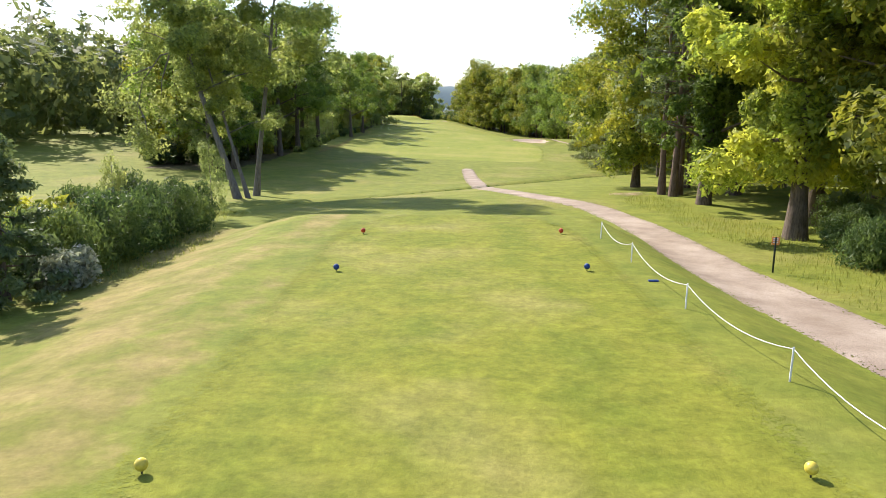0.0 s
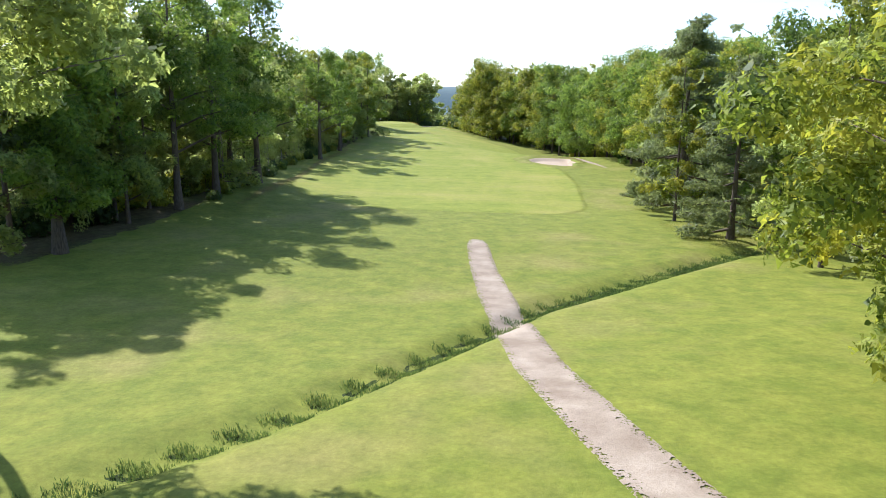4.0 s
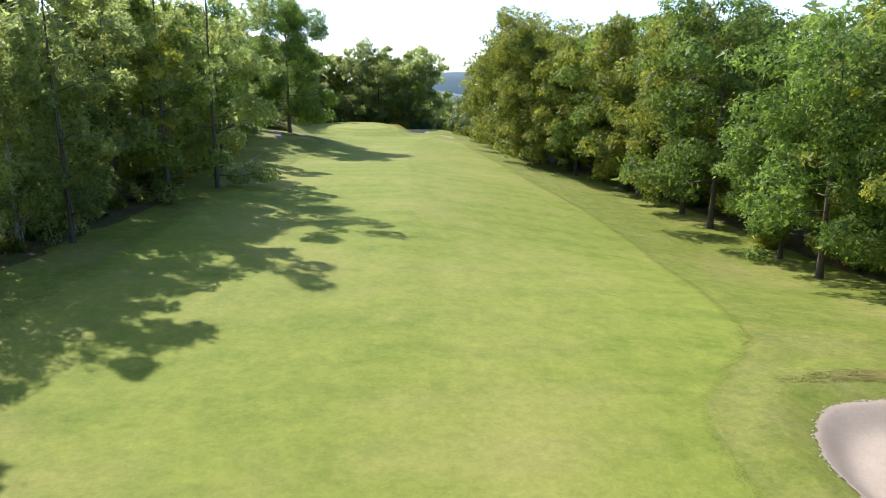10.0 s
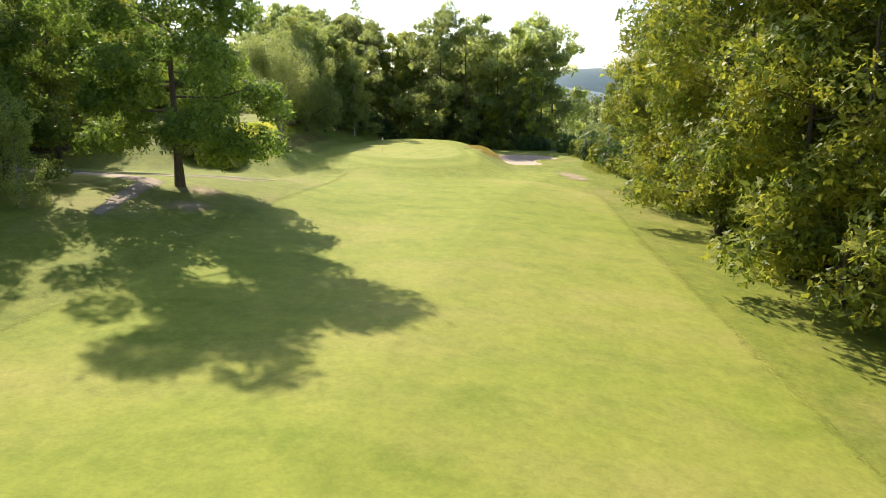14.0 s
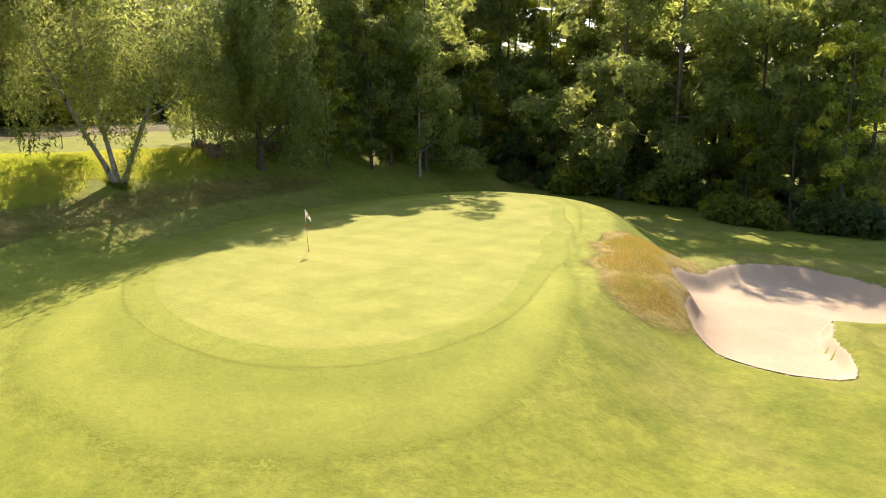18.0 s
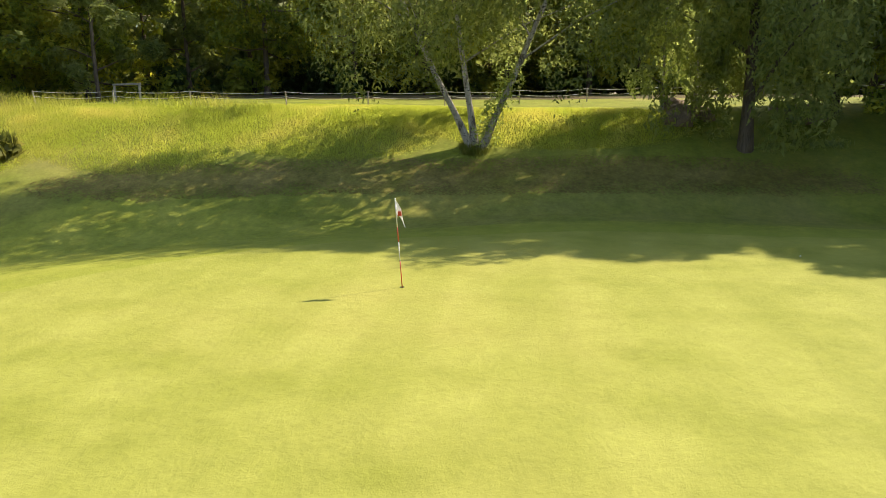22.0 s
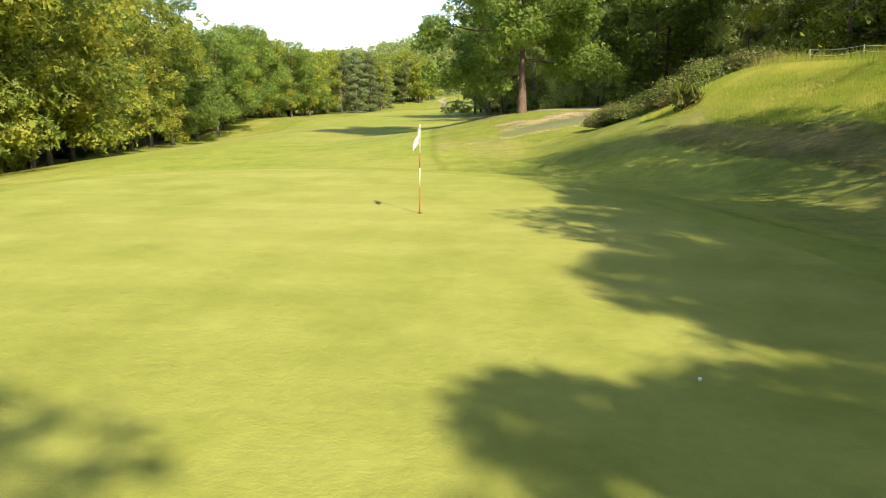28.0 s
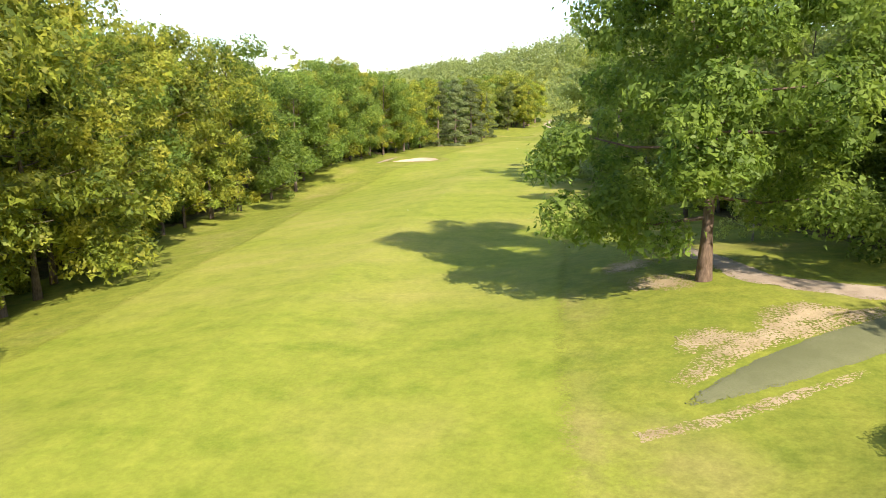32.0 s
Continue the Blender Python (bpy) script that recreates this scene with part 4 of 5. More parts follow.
def wood(line, rows, depth, spacing, edge_keys, fill_keys, shrubs=0.0, lo=0.82, hi=1.06, skip=None, group="woods along the fairway"):
    """Rows of trees along a line of x, y; later rows stand behind, to the left of the line's direction."""
    p = np.array(line, float)
    d = np.r_[0, np.cumsum(np.hypot(*np.diff(p, axis=0).T))]

    def at(s, off):
        k = min(max(0, int(np.searchsorted(d, s)) - 1), len(p) - 2)
        t = p[k + 1] - p[k]
        n = np.array([-t[1], t[0]]) / np.hypot(*t)
        return np.interp(s, d, p[:, 0]) + n[0] * off, np.interp(s, d, p[:, 1]) + n[1] * off

    for r in range(rows):
        s = rng.uniform(0, spacing)
        while s < d[-1]:
            X, Y = at(s, depth * r + rng.normal(0, 0.9))
            keys = edge_keys if r == 0 else fill_keys
            if not (skip and skip(X, Y)):
                plant(str(rng.choice(keys)), X, Y, rng.uniform(0, 360), rng.uniform(lo, hi) * (1 + 0.05 * r), group=group)
            s += spacing * rng.uniform(0.75, 1.3) * (1 if r == 0 else 1.25)
    if shrubs:
        s = 0.0
        while s < d[-1]:
            X, Y = at(s, rng.uniform(0.5, 6.5))
            if not (skip and skip(X, Y)):
                plant(str(rng.choice(["shrub0", "shrub1"])), X, Y, rng.uniform(0, 360), rng.uniform(0.7, 1.4), group="undergrowth", sink=0.05)
            s += shrubs * rng.uniform(0.6, 1.5)


# left of the fairway
wood([(-31, 94), (-28.5, 108), (-26.5, 122), (-26, 136), (-29, 155), (-32, 178), (-26.5, 193), (-25, 214), (-26.5, 238), (-29, 256), (-37, 286), (-42, 302), (-47, 318)], 2, 7, 6.0,
     ["slim2", "birch0", "slim1", "mid1", "birch0", "birch1", "slim1", "mid1"], ["slim1", "fill1", "mid1", "slim2", "mid1"], 2.6, 0.82, 1.08, lambda x, y: 137 < y < 160 and x > -31.5)
# right of the fairway
OAK_EDGE, BROAD_EDGE, BROAD_FILL = ["broad0", "broad3", "broad2", "broad0", "broad4", "broad3", "broad1", "slim2"], ["broad2", "broad1", "broad2", "broad4", "broad1", "broad3", "broad4", "slim2"], ["fill0", "fill1"]
wood([(11.5, 374), (12.5, 354), (15, 342)], 3, 6, 7.4, BROAD_EDGE, BROAD_FILL, 13.0, 0.85, 1.05)
wood([(15.5, 340), (20.5, 323), (27.5, 307), (32, 291), (35, 273), (37, 257)], 3, 6, 7.2, BROAD_EDGE, BROAD_FILL, 13.0, 1.04, 1.26)
wood([(37.2, 252), (38.5, 238), (40.5, 215), (41, 195), (40.5, 165), (38.5, 146)], 3, 6, 7.4, OAK_EDGE, BROAD_FILL, 13.0, 0.86, 1.1)
# behind the green
wood([(-1, 411), (-9, 412), (-20, 417), (-34, 421), (-48, 421), (-58, 416)], 1, 6, 4.2, ["slim0", "slim1", "slim2", "mid1"], ["fill0"], 2.6, 0.55, 0.78, lambda x, y: x > -6.5)
wood([(-74, 420), (-62, 421), (-48, 426), (-34, 426), (-20, 422), (-9, 417), (1, 416)], 3, 6, 4.9, ["slim1", "mid0", "mid1", "slim2"], ["mid1", "mid0", "mid1"], 3.0, 1.03, 1.27, lambda x, y: x > -7.5)
# behind the rope fence
wood([(-61, 333), (-67, 348), (-73, 366), (-80, 380), (-86, 394), (-90, 412)], 2, 9, 6.2, ["broad2", "broad4", "slim2", "slim1", "broad1"], ["fill0", "fill1", "pine1"], 2.5, group="woods behind the fence")
# beyond the open ground left of the tee
wood([(-60, 260), (-95, 228), (-125, 196), (-160, 150), (-190, 90)], 2, 8, 6.5, ["broad0", "broad3", "mid0", "slim1"], ["fill0", "fill1"], 9.0, 0.95, 1.15, group="far wood")
# right of the tee
for key, x, y, turn, size in (("ivy_light", 16.8, 33.0, 40, 1.0), ("ivy", 17.6, 47.2, 40, 0.9), ("chestnut", 17.4, 63.6, 200, 0.92), ("bare", 17.2, 52.4, 0, 1.0), ("bare", 17.9, 53.2, 90, 0.9), ("bare", 16.9, 54.2, 200, 0.95), ("broad4", 23.4, 59.5, 10, 0.95),
                              ("ivy", 21.9, 52.8, 130, 0.95), ("broad1", 24.4, 46.8, 120, 0.9), ("chestnut", 24.8, 30.5, 300, 0.95), ("slim1", 22.6, 73, 0, 1.0), ("broad0", 30, 62, 70, 1.0), ("slim0", 25.4, 66, 15, 0.95), ("broad2", 31, 50, 250, 1.0), ("broad4", 24, 24, 80, 0.95),
                              ("pine0", 21.2, 61, 0, 0.95), ("larch", 26.2, 104, 60, 0.9), ("chestnut", 19.5, 27.0, 60, 1.0), ("ivy_light", 20.5, 38.5, 200, 1.05), ("slim2", 24.9, 115.5, 0, 0.85), ("larch", 27.4, 121.5, 0, 1.22), ("larch", 30.6, 131, 130, 1.24), ("larch", 34.2, 140, 200, 1.18), ("slim0", 28, 92, 50, 0.95), ("broad2", 33, 84, 0, 1.0),
                              ("broad1", 35, 98, 45, 1.0), ("broad0", 36, 112, 45, 1.0), ("fill0", 40, 76, 0, 1.0), ("fill1", 41, 62, 0, 1.0), ("fill0", 38, 50, 90, 1.0), ("fill1", 36, 36, 20, 1.0), ("fill0", 43, 90, 0, 1.0), ("fill1", 44, 104, 10, 1.0), ("fill0", 44, 120, 30, 1.0), ("fill1", 32, 26, 30, 0.9), ("slim1", 30, 76, 10, 1.0)):
    plant(key, x, y, turn, size, group="trees right of the tee")
# left of the tee
for key, x, y, turn, size in (("lean", -18.4, 63.0, 0, 1.0), ("lean", -17.7, 63.6, -14, 0.62), ("straight", -17.9, 66.7, 0, 1.0), ("slim0", -28.8, 86.8, 0, 0.95), ("ivy", -27.2, 92, 0, 1.0), ("pine0", -30, 91, 0, 1.0), ("broad3", -33, 98, 0, 1.0),
                              ("slim1", -31.5, 102, 40, 1.0), ("pine1", -34, 106, 0, 1.0), ("fill0", -38, 112, 0, 1.0), ("dark", -23.6, 133.4, 0, 1.0), ("dark", -25.4, 127.6, 100, 0.95), ("dark", -24.6, 119.5, 200, 0.95), ("dark", -25.8, 111.5, 60, 0.95), ("slim1", -27.5, 104, 60, 1.05), ("dark", -23.0, 176, 50, 0.85), ("dark", -22.5, 198, 150, 0.85), ("dark", -25.5, 262, 10, 0.9), ("mid1", -22.2, 252.6, 30, 1.15), ("slim2", -22.6, 240.5, 30, 1.12), ("slim0", -28, 271, 70, 1.15), ("slim0", -33, 289.5, 110, 1.2), ("slim1", -22.8, 224, 0, 1.05), ("slim2", -25.6, 192, 80, 1.0), ("sapling", -13.0, 20.2, 0, 1.0), ("sapling", -14.2, 17.6, 70, 0.9), ("birch1", -13.0, 39.2, 70, 0.26), ("birch0", -15.6, 33.0, 70, 0.24)):
    thing = plant(key, x, y, turn, size, group="trees left of the tee")
    if key == "lean" and size == 1.0:
        # a long bough that droops off the leaning trunk, its leaves in bunches
        bv, bf, spots = [], [], []
        for path in ([(-4.2, 0.7, 13.2), (-6.4, 0.5, 12.6), (-8.0, 0.2, 10.4), (-8.6, 0.1, 8.2), (-8.8, 0, 6.0)], [(-7.2, 0.4, 11.6), (-9.4, 0.3, 10.8), (-10.8, 0.3, 9.2)], [(-5.6, 0.6, 12.8), (-6.6, 1.0, 10.6), (-6.9, 1.1, 8.6)], [(-8.6, 0.1, 8.6), (-7.8, -0.4, 7.0), (-7.6, -0.5, 5.4)]):
            v, f = ring_tube(path, np.linspace(0.09, 0.02, len(path)), 5)
            bf.extend([tuple(q + len(bv) for q in g) for g in f])
            bv.extend(v)
            spots += [np.array(p) for p in path[2:]] + [np.array(path[-1]) + (0.3, 0.2, -0.7)]
        bough = part("hanging_bough", mesh_of("bough", np.array(bv), bf, M_BARK_GREY), None, thing)
        rb = np.random.default_rng(21)
        c = np.array(spots)[rb.integers(0, len(spots), 1500)] + rb.normal(size=(1500, 3)) * (0.55, 0.55, 0.6)
        lv = leaf_sheet(c, rb.normal(size=c.shape) + (0, 0, 0.4), np.full((1500, 1), 0.42), rb)
        part("leaves", mesh_of("bough_leaves", lv, np.arange(len(lv)).reshape(-1, 3), M_BIRCH, False), None, bough)
for key, x, y, size in (("broom0", -13.4, 23.6, 1.0), ("broom1", -12.8, 26.4, 0.9), ("broom0", -13.4, 29.0, 1.05), ("broom1", -13.0, 31.8, 0.9), ("broom0", -13.4, 34.6, 0.95), ("broom1", -13.8, 37.4, 0.85), ("shrub1", -15.4, 25.4, 1.1), ("broom0", -15.8, 31.4, 1.0), ("broom0", -15.4, 21.6, 1.0), ("shrub1", -15.8, 28.4, 1.0), ("broom1", -15.6, 35.6, 1.0),
                        ("thorn", -12.1, 22.0, 0.9), ("broom1", 17.4, 29.6, 0.7), ("broom0", 16.4, 26.0, 0.85), ("shrub1", 17.4, 24.0, 0.7), ("broom1", 19.6, 34.4, 0.7), ("shrub0", 16.2, 22.5, 0.5)):
    plant(key, x, y, 37 * x, size, group="bushes beside the tee", sink=0.05)
# young birches and low shrubs at the edge of the left wood
for x, y, size in ((-27.8, 165, 0.42), (-26.4, 169, 0.4), (-28.6, 157, 0.4), (-30, 161, 0.5), (-25.6, 147, 0.42), (-27, 176, 0.45), (-25, 186, 0.4), (-25.4, 205, 0.45), (-25.2, 222, 0.5), (-26, 232, 0.45), (-28.4, 251, 0.5), (-33, 268, 0.5)):
    plant(("birch0", "birch1")[int(y) % 2], x, y, 40 * y, size, "young birch with a thin white stem", "young birches")
for k in range(40):
    y = 118 + 4.1 * k
    plant(("shrub0", "shrub1")[k % 2], np.interp(y, [118, 136, 165, 185, 200, 240, 285], [-24.4, -24, -26, -24.4, -24, -25.4, -32]) - 1.2 * (k * 0.37 % 1), y, 77 * k, 0.4 + 0.3 * (k * 0.61 % 1), group="undergrowth", sink=0.05)
# round the green
plant("oak", -31.7, 323.2, 25, 1.0)
fork = plant("fork", -46.4, 373.8, 0, 1.0)
rb = np.random.default_rng(31)
c = np.array([(0.1, 0.36 * h, 0.82 * h) for h in np.linspace(0.6, 4.6, 14)])[rb.integers(0, 14, 900)] + rb.normal(size=(900, 3)) * (0.3, 0.3, 0.32)
lv = leaf_sheet(c, rb.normal(size=c.shape) + (0, 0, 0.4), np.full((900, 1), 0.2), rb)
part("shoot_foliage", mesh_of("shoot_foliage", lv, np.arange(len(lv)).reshape(-1, 3), M_BIRCH, False), None, fork, "leafy shoots on the stem")
plant("weep", -47.3, 385.9, 0, 1.0, tall=1.2)
# birches at (-52.4, 384.4) and (-50.9, 382.6) are added only to shade the bank
for key, x, y, turn, size in (("slim2", -50.4, 390.5, 0, 0.9), ("slim0", -51.5, 392.5, 80, 0.95), ("birch1", -49.6, 397.8, 0, 1.0), ("slim1", -52, 402, 0, 0.92), ("birch0", -47.5, 405, 30, 1.0), ("slim0", -46.4, 397.8, 0, 0.85), ("birch1", -44.4, 402.4, 60, 0.9), ("slim2", -46.6, 392.6, 0, 0.62), ("mid1", -45.2, 404.4, 10, 0.95), ("slim2", -46.8, 401.0, 200, 0.85), ("birch0", -52.4, 384.4, 50, 0.68), ("birch1", -50.9, 382.6, 140, 0.5), ("slim2", -45, 413, 30, 0.7), ("slim0", -52, 410, 30, 0.8),
                              ("mid0", -30, 416, 40, 1.4), ("mid1", -24.6, 415.6, 160, 1.4), ("mid0", -51, 404.5, 20, 0.93), ("mid1", -54, 399.5, 120, 1.0), ("mid0", -53, 394.8, 240, 0.95), ("mid0", -56.5, 408, 220, 0.8), ("mid1", -50, 412, 320, 0.75), ("mid0", -60, 402, 70, 0.8), ("mid1", -63, 409, 0, 0.85), ("broad0", -44.5, 318, 10, 0.95), ("broad3", -47, 311, 200, 1.0), ("birch0", -36.2, 310.5, 0, 0.5), ("slim1", -52, 322, 0, 1.0), ("broad4", -55, 336, 0, 0.9), ("slim0", -59, 345, 20, 0.95), ("broad1", -58.5, 329, 0, 1.0)):
    plant(key, x, y, turn, size, group="trees round the green")
for x, y, size in ((-40.8, 345.0, 0.9), (-42.6, 344.4, 1.1), (-44.6, 344.6, 1.2), (-43.4, 346.6, 1.1), (-41.4, 347.0, 1.0), (-46.4, 345.4, 1.1), (-40.4, 348.6, 0.8), (-45.2, 347.6, 1.0), (-38.8, 345.8, 0.9), (-37.7, 341.9, 0.9), (-38.9, 342.8, 1.1), (-39.8, 341.6, 1.0), (-40.9, 343.0, 1.15), (-38.4, 344.2, 1.0), (-42.2, 342.2, 1.1), (-43.4, 343.2, 1.1)):
    plant("heather", x, y, 50 * x, size, group="heather on the bank", sink=0.1)
plant("iris", -40.4, 353.4, 0, 1.0, sink=0.05)
for key, x, y, size in (("broad1", 7.2, 391, 0.6), ("broad4", 10, 383, 0.75), ("slim2", 6.4, 399, 0.7), ("broad0", 12.5, 393, 0.8), ("broad2", 17, 381, 0.95)):
    plant(key, x, y, 31 * x, size, group="trees round the green")
for k, (x, y, size) in enumerate(((2.2, 387, 1.7), (3.4, 382, 1.6), (5.0, 377.5, 1.7), (0.6, 392, 1.5), (8, 371, 1.5), (-1.2, 398, 1.4), (-3.6, 404, 1.3), (10.5, 362, 1.2), (6.4, 384, 2.0), (5.4, 390, 1.9), (9.4, 378, 2.0), (3.4, 397, 1.7), (1, 403, 1.5))):
    plant(("shrub0", "shrub1")[k % 2], x + 1.5, y, 20 * y, size, group="undergrowth", sink=0.05)


# ---- far woods, beyond counting ----
def far_woods(name, boxes, n, seed, label, keep, sprays=110, tall=17.0):
    """One mesh of many small far trees: lumpy crowns of leaf sprays on thin trunks."""
    rng = np.random.default_rng(seed)
    area = np.array([(b[1] - b[0]) * (b[3] - b[2]) for b in boxes], float)
    V, F, c = [], [], 0
    done = 0
    while done < n:
        b = boxes[rng.choice(len(boxes), p=area / area.sum())]
        x, y = rng.uniform(b[0], b[1]), rng.uniform(b[2], b[3])
        if not keep(x, y):
            continue
        done += 1
        h, w = tall * rng.uniform(0.75, 1.25), tall * rng.uniform(0.22, 0.34)
        z = land1(x, y)
        d = rng.normal(size=(sprays, 3))
        d /= np.linalg.norm(d, axis=1, keepdims=True)
        lump = 1 + 0.22 * np.sin(4 * d[:, 0] + seed + x) + 0.2 * np.sin(5 * d[:, 2] + y)
        pts = np.array([x, y, z + h * 0.56]) + d * lump[:, None] * np.array([w, w, h * 0.44])
        v = leaf_sheet(pts, d + 0.45 * rng.normal(size=d.shape) + (0, 0, 0.3), np.full((sprays, 1), 0.13 * tall), rng, 0.8)
        V.append(v)
        F.append(np.arange(len(v)).reshape(-1, 3) + c)
        c += len(v)
        t = np.array([(x - 0.25, y, z), (x + 0.25, y, z), (x, y, z + h * 0.7)])
        V.append(t)
        F.append(np.arange(3)[None] + c)
        c += 3
    tagged(part(name, mesh_of(name, np.concatenate(V), np.concatenate(F), M_WOOD_FAR, False)), label, "woods", kind="stuff")


far_woods("hillside_woods", [(-330, 250, -520, -95)], 1500, 3, "hillside covered in mixed green woodland", lambda x, y: y < -95 - 0.1 * abs(x - 20) or abs(x - 10) > 45, 100)
far_woods("side_woods", [(50, 130, -90, 400), (-330, -150, -100, 200)], 420, 4, "deep green woodland beyond the fairway", lambda x, y: True, 150, 20.0)
far_woods("left_woods", [(-120, -48, 100, 330), (-150, -84, 330, 470)], 330, 5, "deep green woodland beyond the fairway", lambda x, y: x < -52 - 0.1 * abs(y - 200), 150, 19.0)
far_woods("fence_woods", [(-118, -86, 325, 470)], 130, 8, "deep shaded woodland behind the fence", lambda x, y: True, 150, 15.0)
far_woods("fence_thicket", [(-114, -92, 330, 475)], 150, 12, "dense dark thicket behind the wood", lambda x, y: True, 110, 8.0)
far_woods("valley_woods", [(-120, -20, 445, 520), (30, 240, 400, 640), (-260, 260, 660, 760)], 420, 6, "woodland in the valley beyond the green", lambda x, y: not (x > -20 and x < 45 and y < 655), 140, 18.0)
far_woods("pond_trees", [(-14, 70, 470, 512), (-20, 90, 558, 600)], 46, 9, "light green trees round the pond", lambda x, y: y > 512 or x > 38 or x < -6, 160, 10.0)


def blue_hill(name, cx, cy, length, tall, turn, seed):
    """A far wooded ridge, long and low, with haze painted into its colour."""
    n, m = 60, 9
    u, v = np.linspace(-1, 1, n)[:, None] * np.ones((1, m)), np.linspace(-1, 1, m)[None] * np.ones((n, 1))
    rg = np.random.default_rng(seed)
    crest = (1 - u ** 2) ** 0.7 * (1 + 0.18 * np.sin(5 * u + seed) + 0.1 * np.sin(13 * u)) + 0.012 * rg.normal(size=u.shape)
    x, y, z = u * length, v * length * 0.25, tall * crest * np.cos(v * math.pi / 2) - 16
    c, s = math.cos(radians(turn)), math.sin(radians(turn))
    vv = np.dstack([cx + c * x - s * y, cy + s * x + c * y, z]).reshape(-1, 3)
    tagged(part(name, mesh_of(name, vv, grid_faces(n, m), M_HILL)), "distant wooded ridge tinted blue-green with painted haze", "hill", kind="structure")


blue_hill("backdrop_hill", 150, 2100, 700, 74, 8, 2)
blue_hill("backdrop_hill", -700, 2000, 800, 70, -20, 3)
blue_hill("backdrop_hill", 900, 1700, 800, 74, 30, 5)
patch("pond", *outline(17, 535, (4, 515), (30, 517), (40, 540), (24, 556), (2, 552), (-4, 530)), M_WATER, 0.35, 8, 60, 0.3, "still grey pond among trees", "water")


# ---- small things ----
def turned(profile, seg=20):
    """A bmesh turned round z from points of radius and height."""
    bm = bmesh.new()
    rows = []
    for r, z in profile:
        rows.append([bm.verts.new((r * math.cos(2 * math.pi * k / seg), r * math.sin(2 * math.pi * k / seg), z)) for k in range(seg)])
    for a, b in zip(rows, rows[1:]):
        for k in range(seg):
            bm.faces.new((a[k], a[(k + 1) % seg], b[(k + 1) % seg], b[k]))
    bm.faces.new(rows[0][::-1])
    bm.faces.new(rows[-1])
    for f in bm.faces:
        f.smooth = True
    return bm


def box(w, d, h, z=0.0, bevel=0.01):
    bm = bmesh.new()
    bmesh.ops.create_cube(bm, size=1.0)
    bmesh.ops.scale(bm, vec=(w, d, h), verts=bm.verts)
    bmesh.ops.translate(bm, vec=(0, 0, z + h / 2), verts=bm.verts)
    bmesh.ops.bevel(bm, geom=bm.edges[:], offset=bevel, segments=1, affect="EDGES")
    return bm


def tube_bm(path, radius, seg=6):
    v, f = ring_tube(path, [radius] * len(path), seg)
    bm = bmesh.new()
    vs = [bm.verts.new(p) for p in v]
    for q in f:
        bm.faces.new([vs[i] for i in q])
    return bm


def stand(name, x, y, label, category, group="", lift=0.0, turn=0.0):
    e = new(name)
    e.matrix_basis = Matrix.Translation((x, y, land1(x, y) + lift)) @ pose(0, 0, 0, 0, 0, turn)
    return tagged(e, label, category, group)


# tee markers: balls on a short spike
def tee_marker(x, y, mat, colour):
    e = stand("tee_marker", x, y, f"{colour} ball tee marker resting on the tee lawn", "tee marker", f"{colour} tee markers", 0.03)
    part("ball", turned([(0.02, 0.02)] + [(0.095 * math.sin(a), 0.115 - 0.095 * math.cos(a)) for a in np.linspace(0.25, 2.9, 11)] + [(0.02, 0.208)]), mat, e)
    part("spike", turned([(0.006, -0.08), (0.014, 0.0), (0.014, 0.03)], 8), M_BLACK, e)


for x, y, mat, colour in ((-4.15, 8.9, M_YELLOW, "yellow"), (5.1, 8.9, M_YELLOW, "yellow"), (-3.3, 21.15, M_BLUE, "blue"), (4.5, 21.4, M_BLUE, "blue"), (-3.2, 27.7, M_RED, "red"), (4.75, 27.9, M_RED, "red")):
    tee_marker(x, y, mat, colour)


# rope fences: leaning stakes with sagging ropes
def rope_fence(name, pts, height, ropes, label, post_r, post_mat, sag=0.16):
    e = tagged(new(name), label, "rope fence")
    tops = []
    rg = np.random.default_rng(len(pts))
    for x, y in pts:
        z = land1(x, y)
        dx, dy = rg.normal(0, 0.035, 2)
        part("post", tube_bm([(x, y, z - 0.25), (x + dx * 0.5, y + dy * 0.5, z + height / 2), (x + dx, y + dy, z + height)], post_r, 8), post_mat, e)
        tops.append(np.array([x + dx, y + dy, z + height]))
    for a, b in zip(tops, tops[1:]):
        for k in range(ropes):
            low = np.array([0, 0, -0.04 - 0.3 * k * height])
            path = [a + low + (b - a) * s - np.array([0, 0, sag * (1 + 0.4 * k) * 4 * s * (1 - s)]) for s in np.linspace(0, 1, 11)]
            part("rope", tube_bm(path, 0.01, 5), M_ROPE, e)


rope_fence("tee_rope_fence", [(6.95, 3.6), (6.75, 8.0), (6.5, 12.4), (6.17, 17.2), (6.23, 22.7), (6.16, 27.0)], 0.66, 1, "white rope fence with thin stakes along the tee", 0.02, M_WHITE, 0.3)
rope_fence("bank_rope_fence", [(-47.6, 349.5), (-48.6, 353.5), (-49.4, 357.6), (-50.2, 362.8), (-51.6, 367), (-53.4, 371), (-56, 375), (-59, 379), (-62, 383), (-65, 387), (-68, 391.5), (-70.5, 396), (-72.5, 401)], 0.85, 2, "weathered two-rope fence along the top of the bank", 0.035, M_WOODPOST, 0.1)

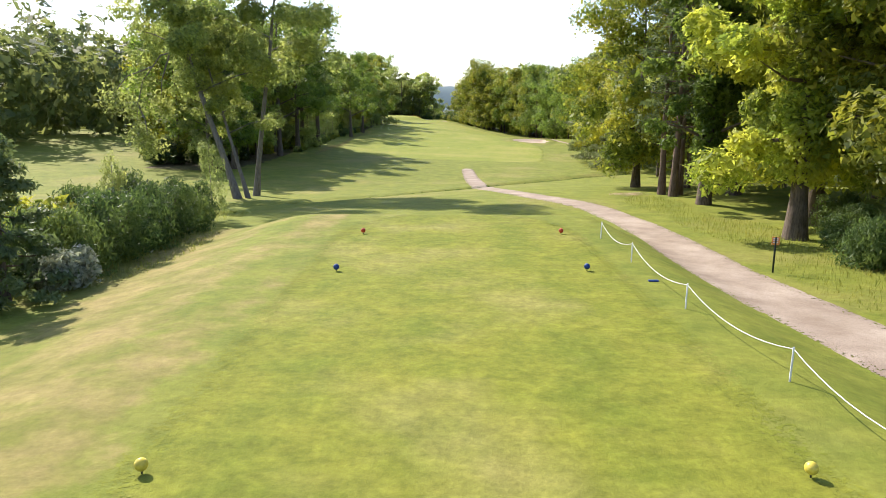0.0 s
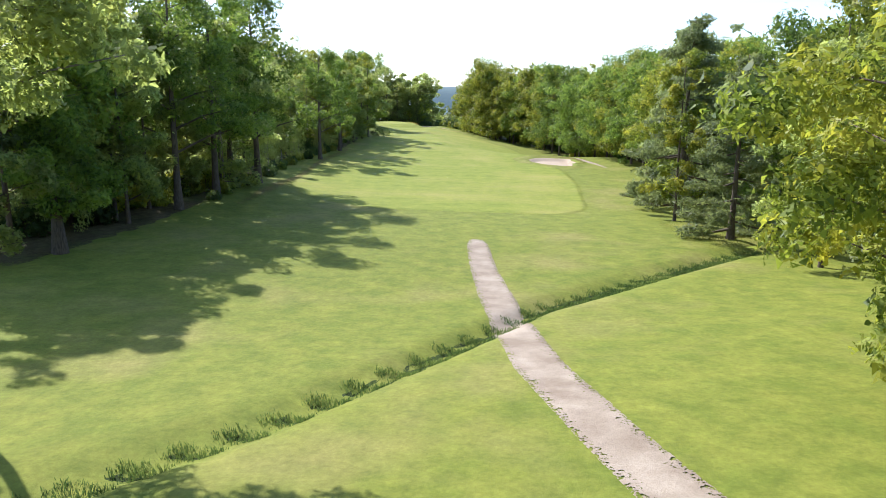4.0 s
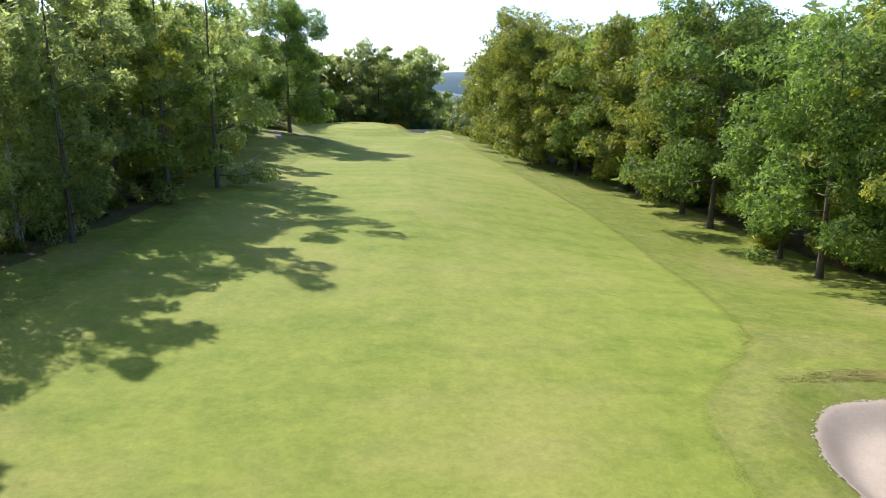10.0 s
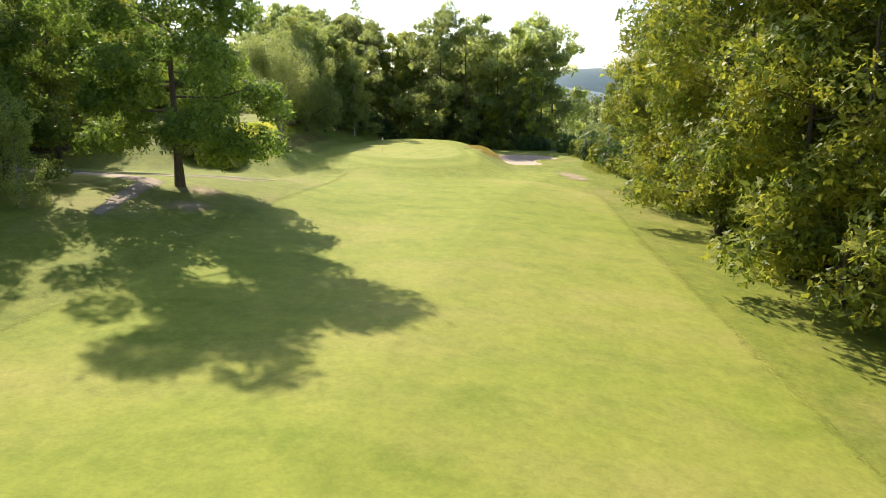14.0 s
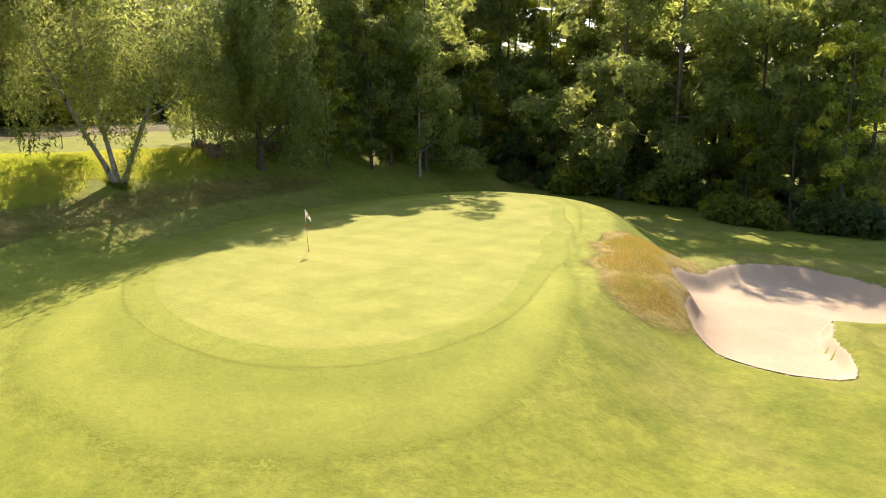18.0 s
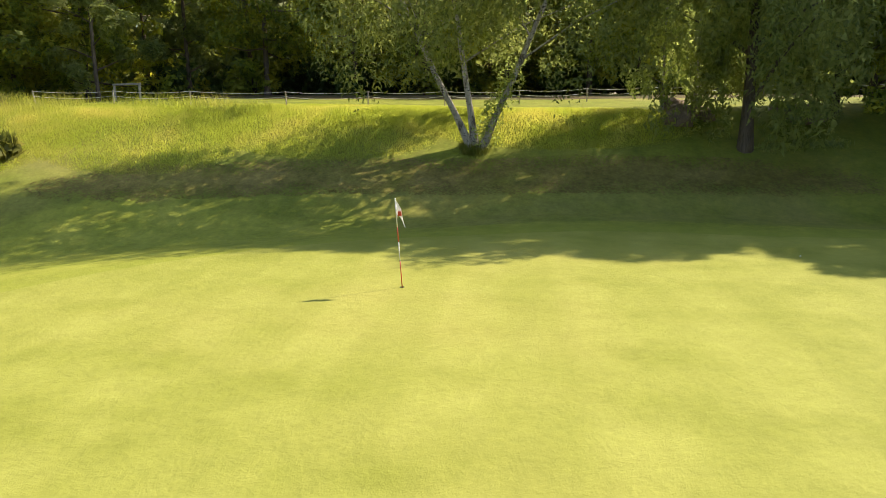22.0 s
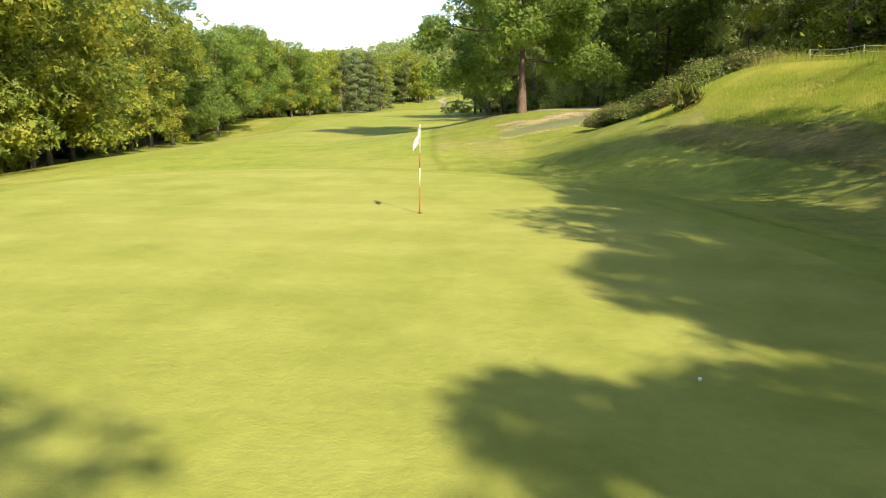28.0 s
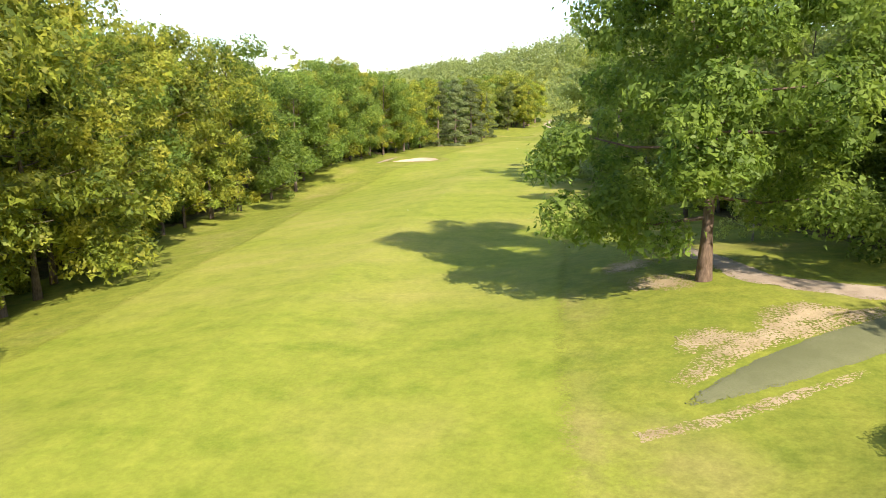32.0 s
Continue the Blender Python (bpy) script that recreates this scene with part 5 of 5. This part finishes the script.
# the flagstick, leaning a little
flag = stand("flagstick", -29.57, 374.21, "white and red flagstick with a limp white flag", "golf flag", lift=0.05)
flag.matrix_basis = flag.matrix_basis @ pose(0, 0, 0, 3.5, 0, 0)
for lo, hi, mat, lab in ((-0.12, 0.62, M_RED, "red section"), (0.62, 1.1, M_WHITE, "white section"), (1.1, 1.46, M_RED, "red section"), (1.46, 2.13, M_WHITE, "white section")):
    part("pole_section", turned([(0.0125, lo), (0.0125, hi)], 10), mat, flag, lab)
part("knob", turned([(0.008, 2.13), (0.02, 2.145), (0.018, 2.165), (0.004, 2.175)], 10), M_WHITE, flag)


def cloth(width, top, drop, seed):
    """A limp cloth hanging from the pole in folds."""
    bm = bmesh.new()
    nu, nv = 9, 9
    g = []
    for i in range(nu):
        for j in range(nv):
            u, v = i / (nu - 1), j / (nv - 1)
            hang = 0.34 * u
            g.append(bm.verts.new((0.055 * math.sin(7 * u + 2 * v) * u + 0.1 * u, 0.015 + width * u * (0.55 + 0.2 * v), top - drop * v - hang * (0.4 + 0.6 * u))))
    for i in range(nu - 1):
        for j in range(nv - 1):
            f = bm.faces.new((g[i * nv + j], g[(i + 1) * nv + j], g[(i + 1) * nv + j + 1], g[i * nv + j + 1]))
            f.smooth = True
    bmesh.ops.solidify(bm, geom=bm.faces[:], thickness=0.004)
    return bm


flag_cloth = part("flag_cloth", cloth(0.3, 2.12, 0.34, 1), M_WHITE, flag, "limp white cloth")
part("emblem", box(0.012, 0.09, 0.11, 1.72, 0.003), M_RED, flag_cloth, "small red emblem").location = (0.085, 0.11, 0.03)
hole = stand("hole_cup", -29.57, 374.21, "dark hole cup sunk in the putting green", "hole", lift=0.022)
part("rim", turned([(0.054, -0.1), (0.054, 0.0), (0.058, 0.003), (0.062, 0.0), (0.062, -0.1)], 18), M_BLACK, hole)

# the signpost by the path
sign = stand("signpost", 12.0, 24.9, "dark post with a small orange and white sign", "signpost", turn=-20)
part("post", turned([(0.035, -0.3), (0.035, 1.3), (0.02, 1.32)], 10), M_BLACK, sign)
board = part("board", box(0.26, 0.03, 0.3, 1.02, 0.006), M_ORANGE, sign, "orange sign board")
for k in range(3):
    part("bar", box(0.17, 0.006, 0.03, 1.24 - 0.07 * k, 0.001), M_WHITE, board).location = (0, -0.0175, 0)
# a blue plate in the grass
plate = stand("distance_plate", 6.2, 20.1, "flat blue plate set in the grass", "plate", lift=0.0)
part("face", box(0.3, 0.12, 0.04, 0.0, 0.008), M_BLUE, plate)

# white balls and discs lying on the grass
for x, y, r in ((1.1, 155.7, 0.06), (5.5, 156.1, 0.06), (-1.2, 283.9, 0.03), (-34.0, 384.6, 0.022), (-17.2, 378.5, 0.04)):
    e = stand("golf_ball", x, y, "small white ball lying on the mown grass", "ball", lift=0.05)
    part("shell", turned([(r * max(0.12, math.sin(a)), (r - r * math.cos(a)) * (0.45 if r > 0.05 else 1.0)) for a in np.linspace(0.1, 3.04, 9)], 12), M_WHITE, e)

# white marker posts by the track
for x, y in ((-47.5, 327.3), (-84.6, 395.0)):
    e = stand("marker_post", x, y, "short white marker post beside the track", "marker post")
    part("post", turned([(0.06, -0.2), (0.06, 0.62), (0.045, 0.66)], 12), M_WHITE, e)
    part("cap", turned([(0.07, 0.66), (0.07, 0.7), (0.04, 0.73)], 12), M_BLACK, e)

# a low timber rail at the end of the fence
rail = stand("timber_rail", -56.5, 349.0, "grey timber rail frame at the wood's edge", "rail", turn=70)
for k in (-1.3, 1.3):
    part("post", box(0.12, 0.12, 1.25, -0.2, 0.015), M_WOODPOST, rail).location = (k, 0, 0)
part("rail", box(2.9, 0.1, 0.12, 1.0, 0.015), M_WOODPOST, rail)


# boulders on the bank
def boulder(x, y, size, seed):
    bm = bmesh.new()
    bmesh.ops.create_icosphere(bm, subdivisions=3, radius=size)
    for v in bm.verts:
        n = noise.fractal(v.co * (1.6 / size) + Vector((seed, 0, 0)), 1.0, 2.0, 4)
        v.co *= 1 + 0.55 * n
        v.co.z *= 0.68
    for f in bm.faces:
        f.smooth = True
    e = stand("boulder", x, y, "weathered grey-brown boulder on the grassy bank", "boulder", "boulders on the bank", 0.2 * size, 47 * seed)
    part("stone", bm, M_STONE, e)


for k, (x, y, size) in enumerate(((-49.4, 383.2, 0.75), (-50.3, 383.9, 0.6), (-49.9, 384.5, 0.5), (-51.2, 383.2, 0.55), (-49.9, 389.0, 0.8), (-50.8, 388.2, 0.55))):
    boulder(x, y, size, k + 1)


# ---- long grass, beyond counting ----
def long_grass(name, spots, n, tall, seed, label, wide=0.03, mat=None):
    """Tufts of blades in soft-edged rounds of x, y, radius x, radius y."""
    rg = np.random.default_rng(seed)
    w = np.array([s[2] * s[3] for s in spots], float)
    pick = rg.choice(len(spots), n, p=w / w.sum())
    S = np.array(spots, float)[pick]
    a, r = rg.uniform(0, 2 * math.pi, n), np.sqrt(rg.random(n))
    tuft = rg.normal(0, 0.1, (n, 2))
    x, y = S[:, 0] + S[:, 2] * r * np.cos(a) + tuft[:, 0], S[:, 1] + S[:, 3] * r * np.sin(a) + tuft[:, 1]
    z = land(x, y)
    h = tall * rg.uniform(0.4, 1.15, n) * (1 - 0.5 * r ** 3)
    t, lean = rg.uniform(0, 2 * math.pi, n), rg.normal(0, 0.3, (n, 2))
    dx, dy = wide * np.cos(t), wide * np.sin(t)
    v = np.stack([np.stack([x - dx, y - dy, z - 0.02], 1), np.stack([x + dx, y + dy, z - 0.02], 1), np.stack([x + lean[:, 0] * h, y + lean[:, 1] * h, z + h], 1)], 1)
    tagged(part(name, mesh_of(name, v.reshape(-1, 3), np.arange(3 * n).reshape(-1, 3), mat or M_BLADES, False)), label, "long grass", kind="stuff")


long_grass("bank_grass", [(-43.5, 351, 5, 5), (-45, 357, 4.4, 6), (-47.4, 365, 3.4, 7), (-49.2, 376, 2.6, 8), (-50, 366, 3, 9), (-47, 353, 3, 7)], 400000, 0.15, 1, "long yellow-green grass covering the bank", 0.013)
long_grass("birch_foot_grass", [(-46.4, 373.7, 0.75, 0.7)], 2600, 0.42, 8, "rank green tuft round the foot of the birch", 0.012, M_RANK)
long_grass("straw_tufts", [(-17.0, 388.4, 1.0, 2.4), (-16.4, 385, 1.5, 2.4), (-15.0, 381.6, 1.6, 2.6), (-13.2, 378, 1.5, 1.8)], 22000, 0.13, 6, "short parched straw tufts on the bank", 0.022, M_STRAW_BLADES)
long_grass("crest_grass", [(-46.5, 350, 2.5, 4), (-48, 358, 1.8, 5)], 3500, 0.85, 2, "tall seeding grass on the crest of the bank", 0.012)
long_grass("ditch_grass", [(-18 + 1.2 * k, float(np.interp(-18 + 1.2 * k, DITCH_X, DITCH_Y)), 1.0, 0.6) for k in range(38)], 17000, 0.32, 3, "rank grass along the ditch", 0.025, M_BUSH)
long_grass("roadside_grass", [(15, 22, 3, 7), (15.5, 36, 2.6, 8), (14.6, 48, 2, 5), (-14, 28, 4, 9), (-16, 42, 4, 6), (24.5, 106, 3, 9)], 16000, 0.26, 4, "long dry grass beside the bushes and path", 0.013, M_RANK)
long_grass("lakeside_grass", [(4, 380, 3, 9), (1, 395, 3, 7), (10, 362, 2.4, 7)], 7000, 0.55, 5, "rough grass at the foot of the trees", 0.02, M_RANK)
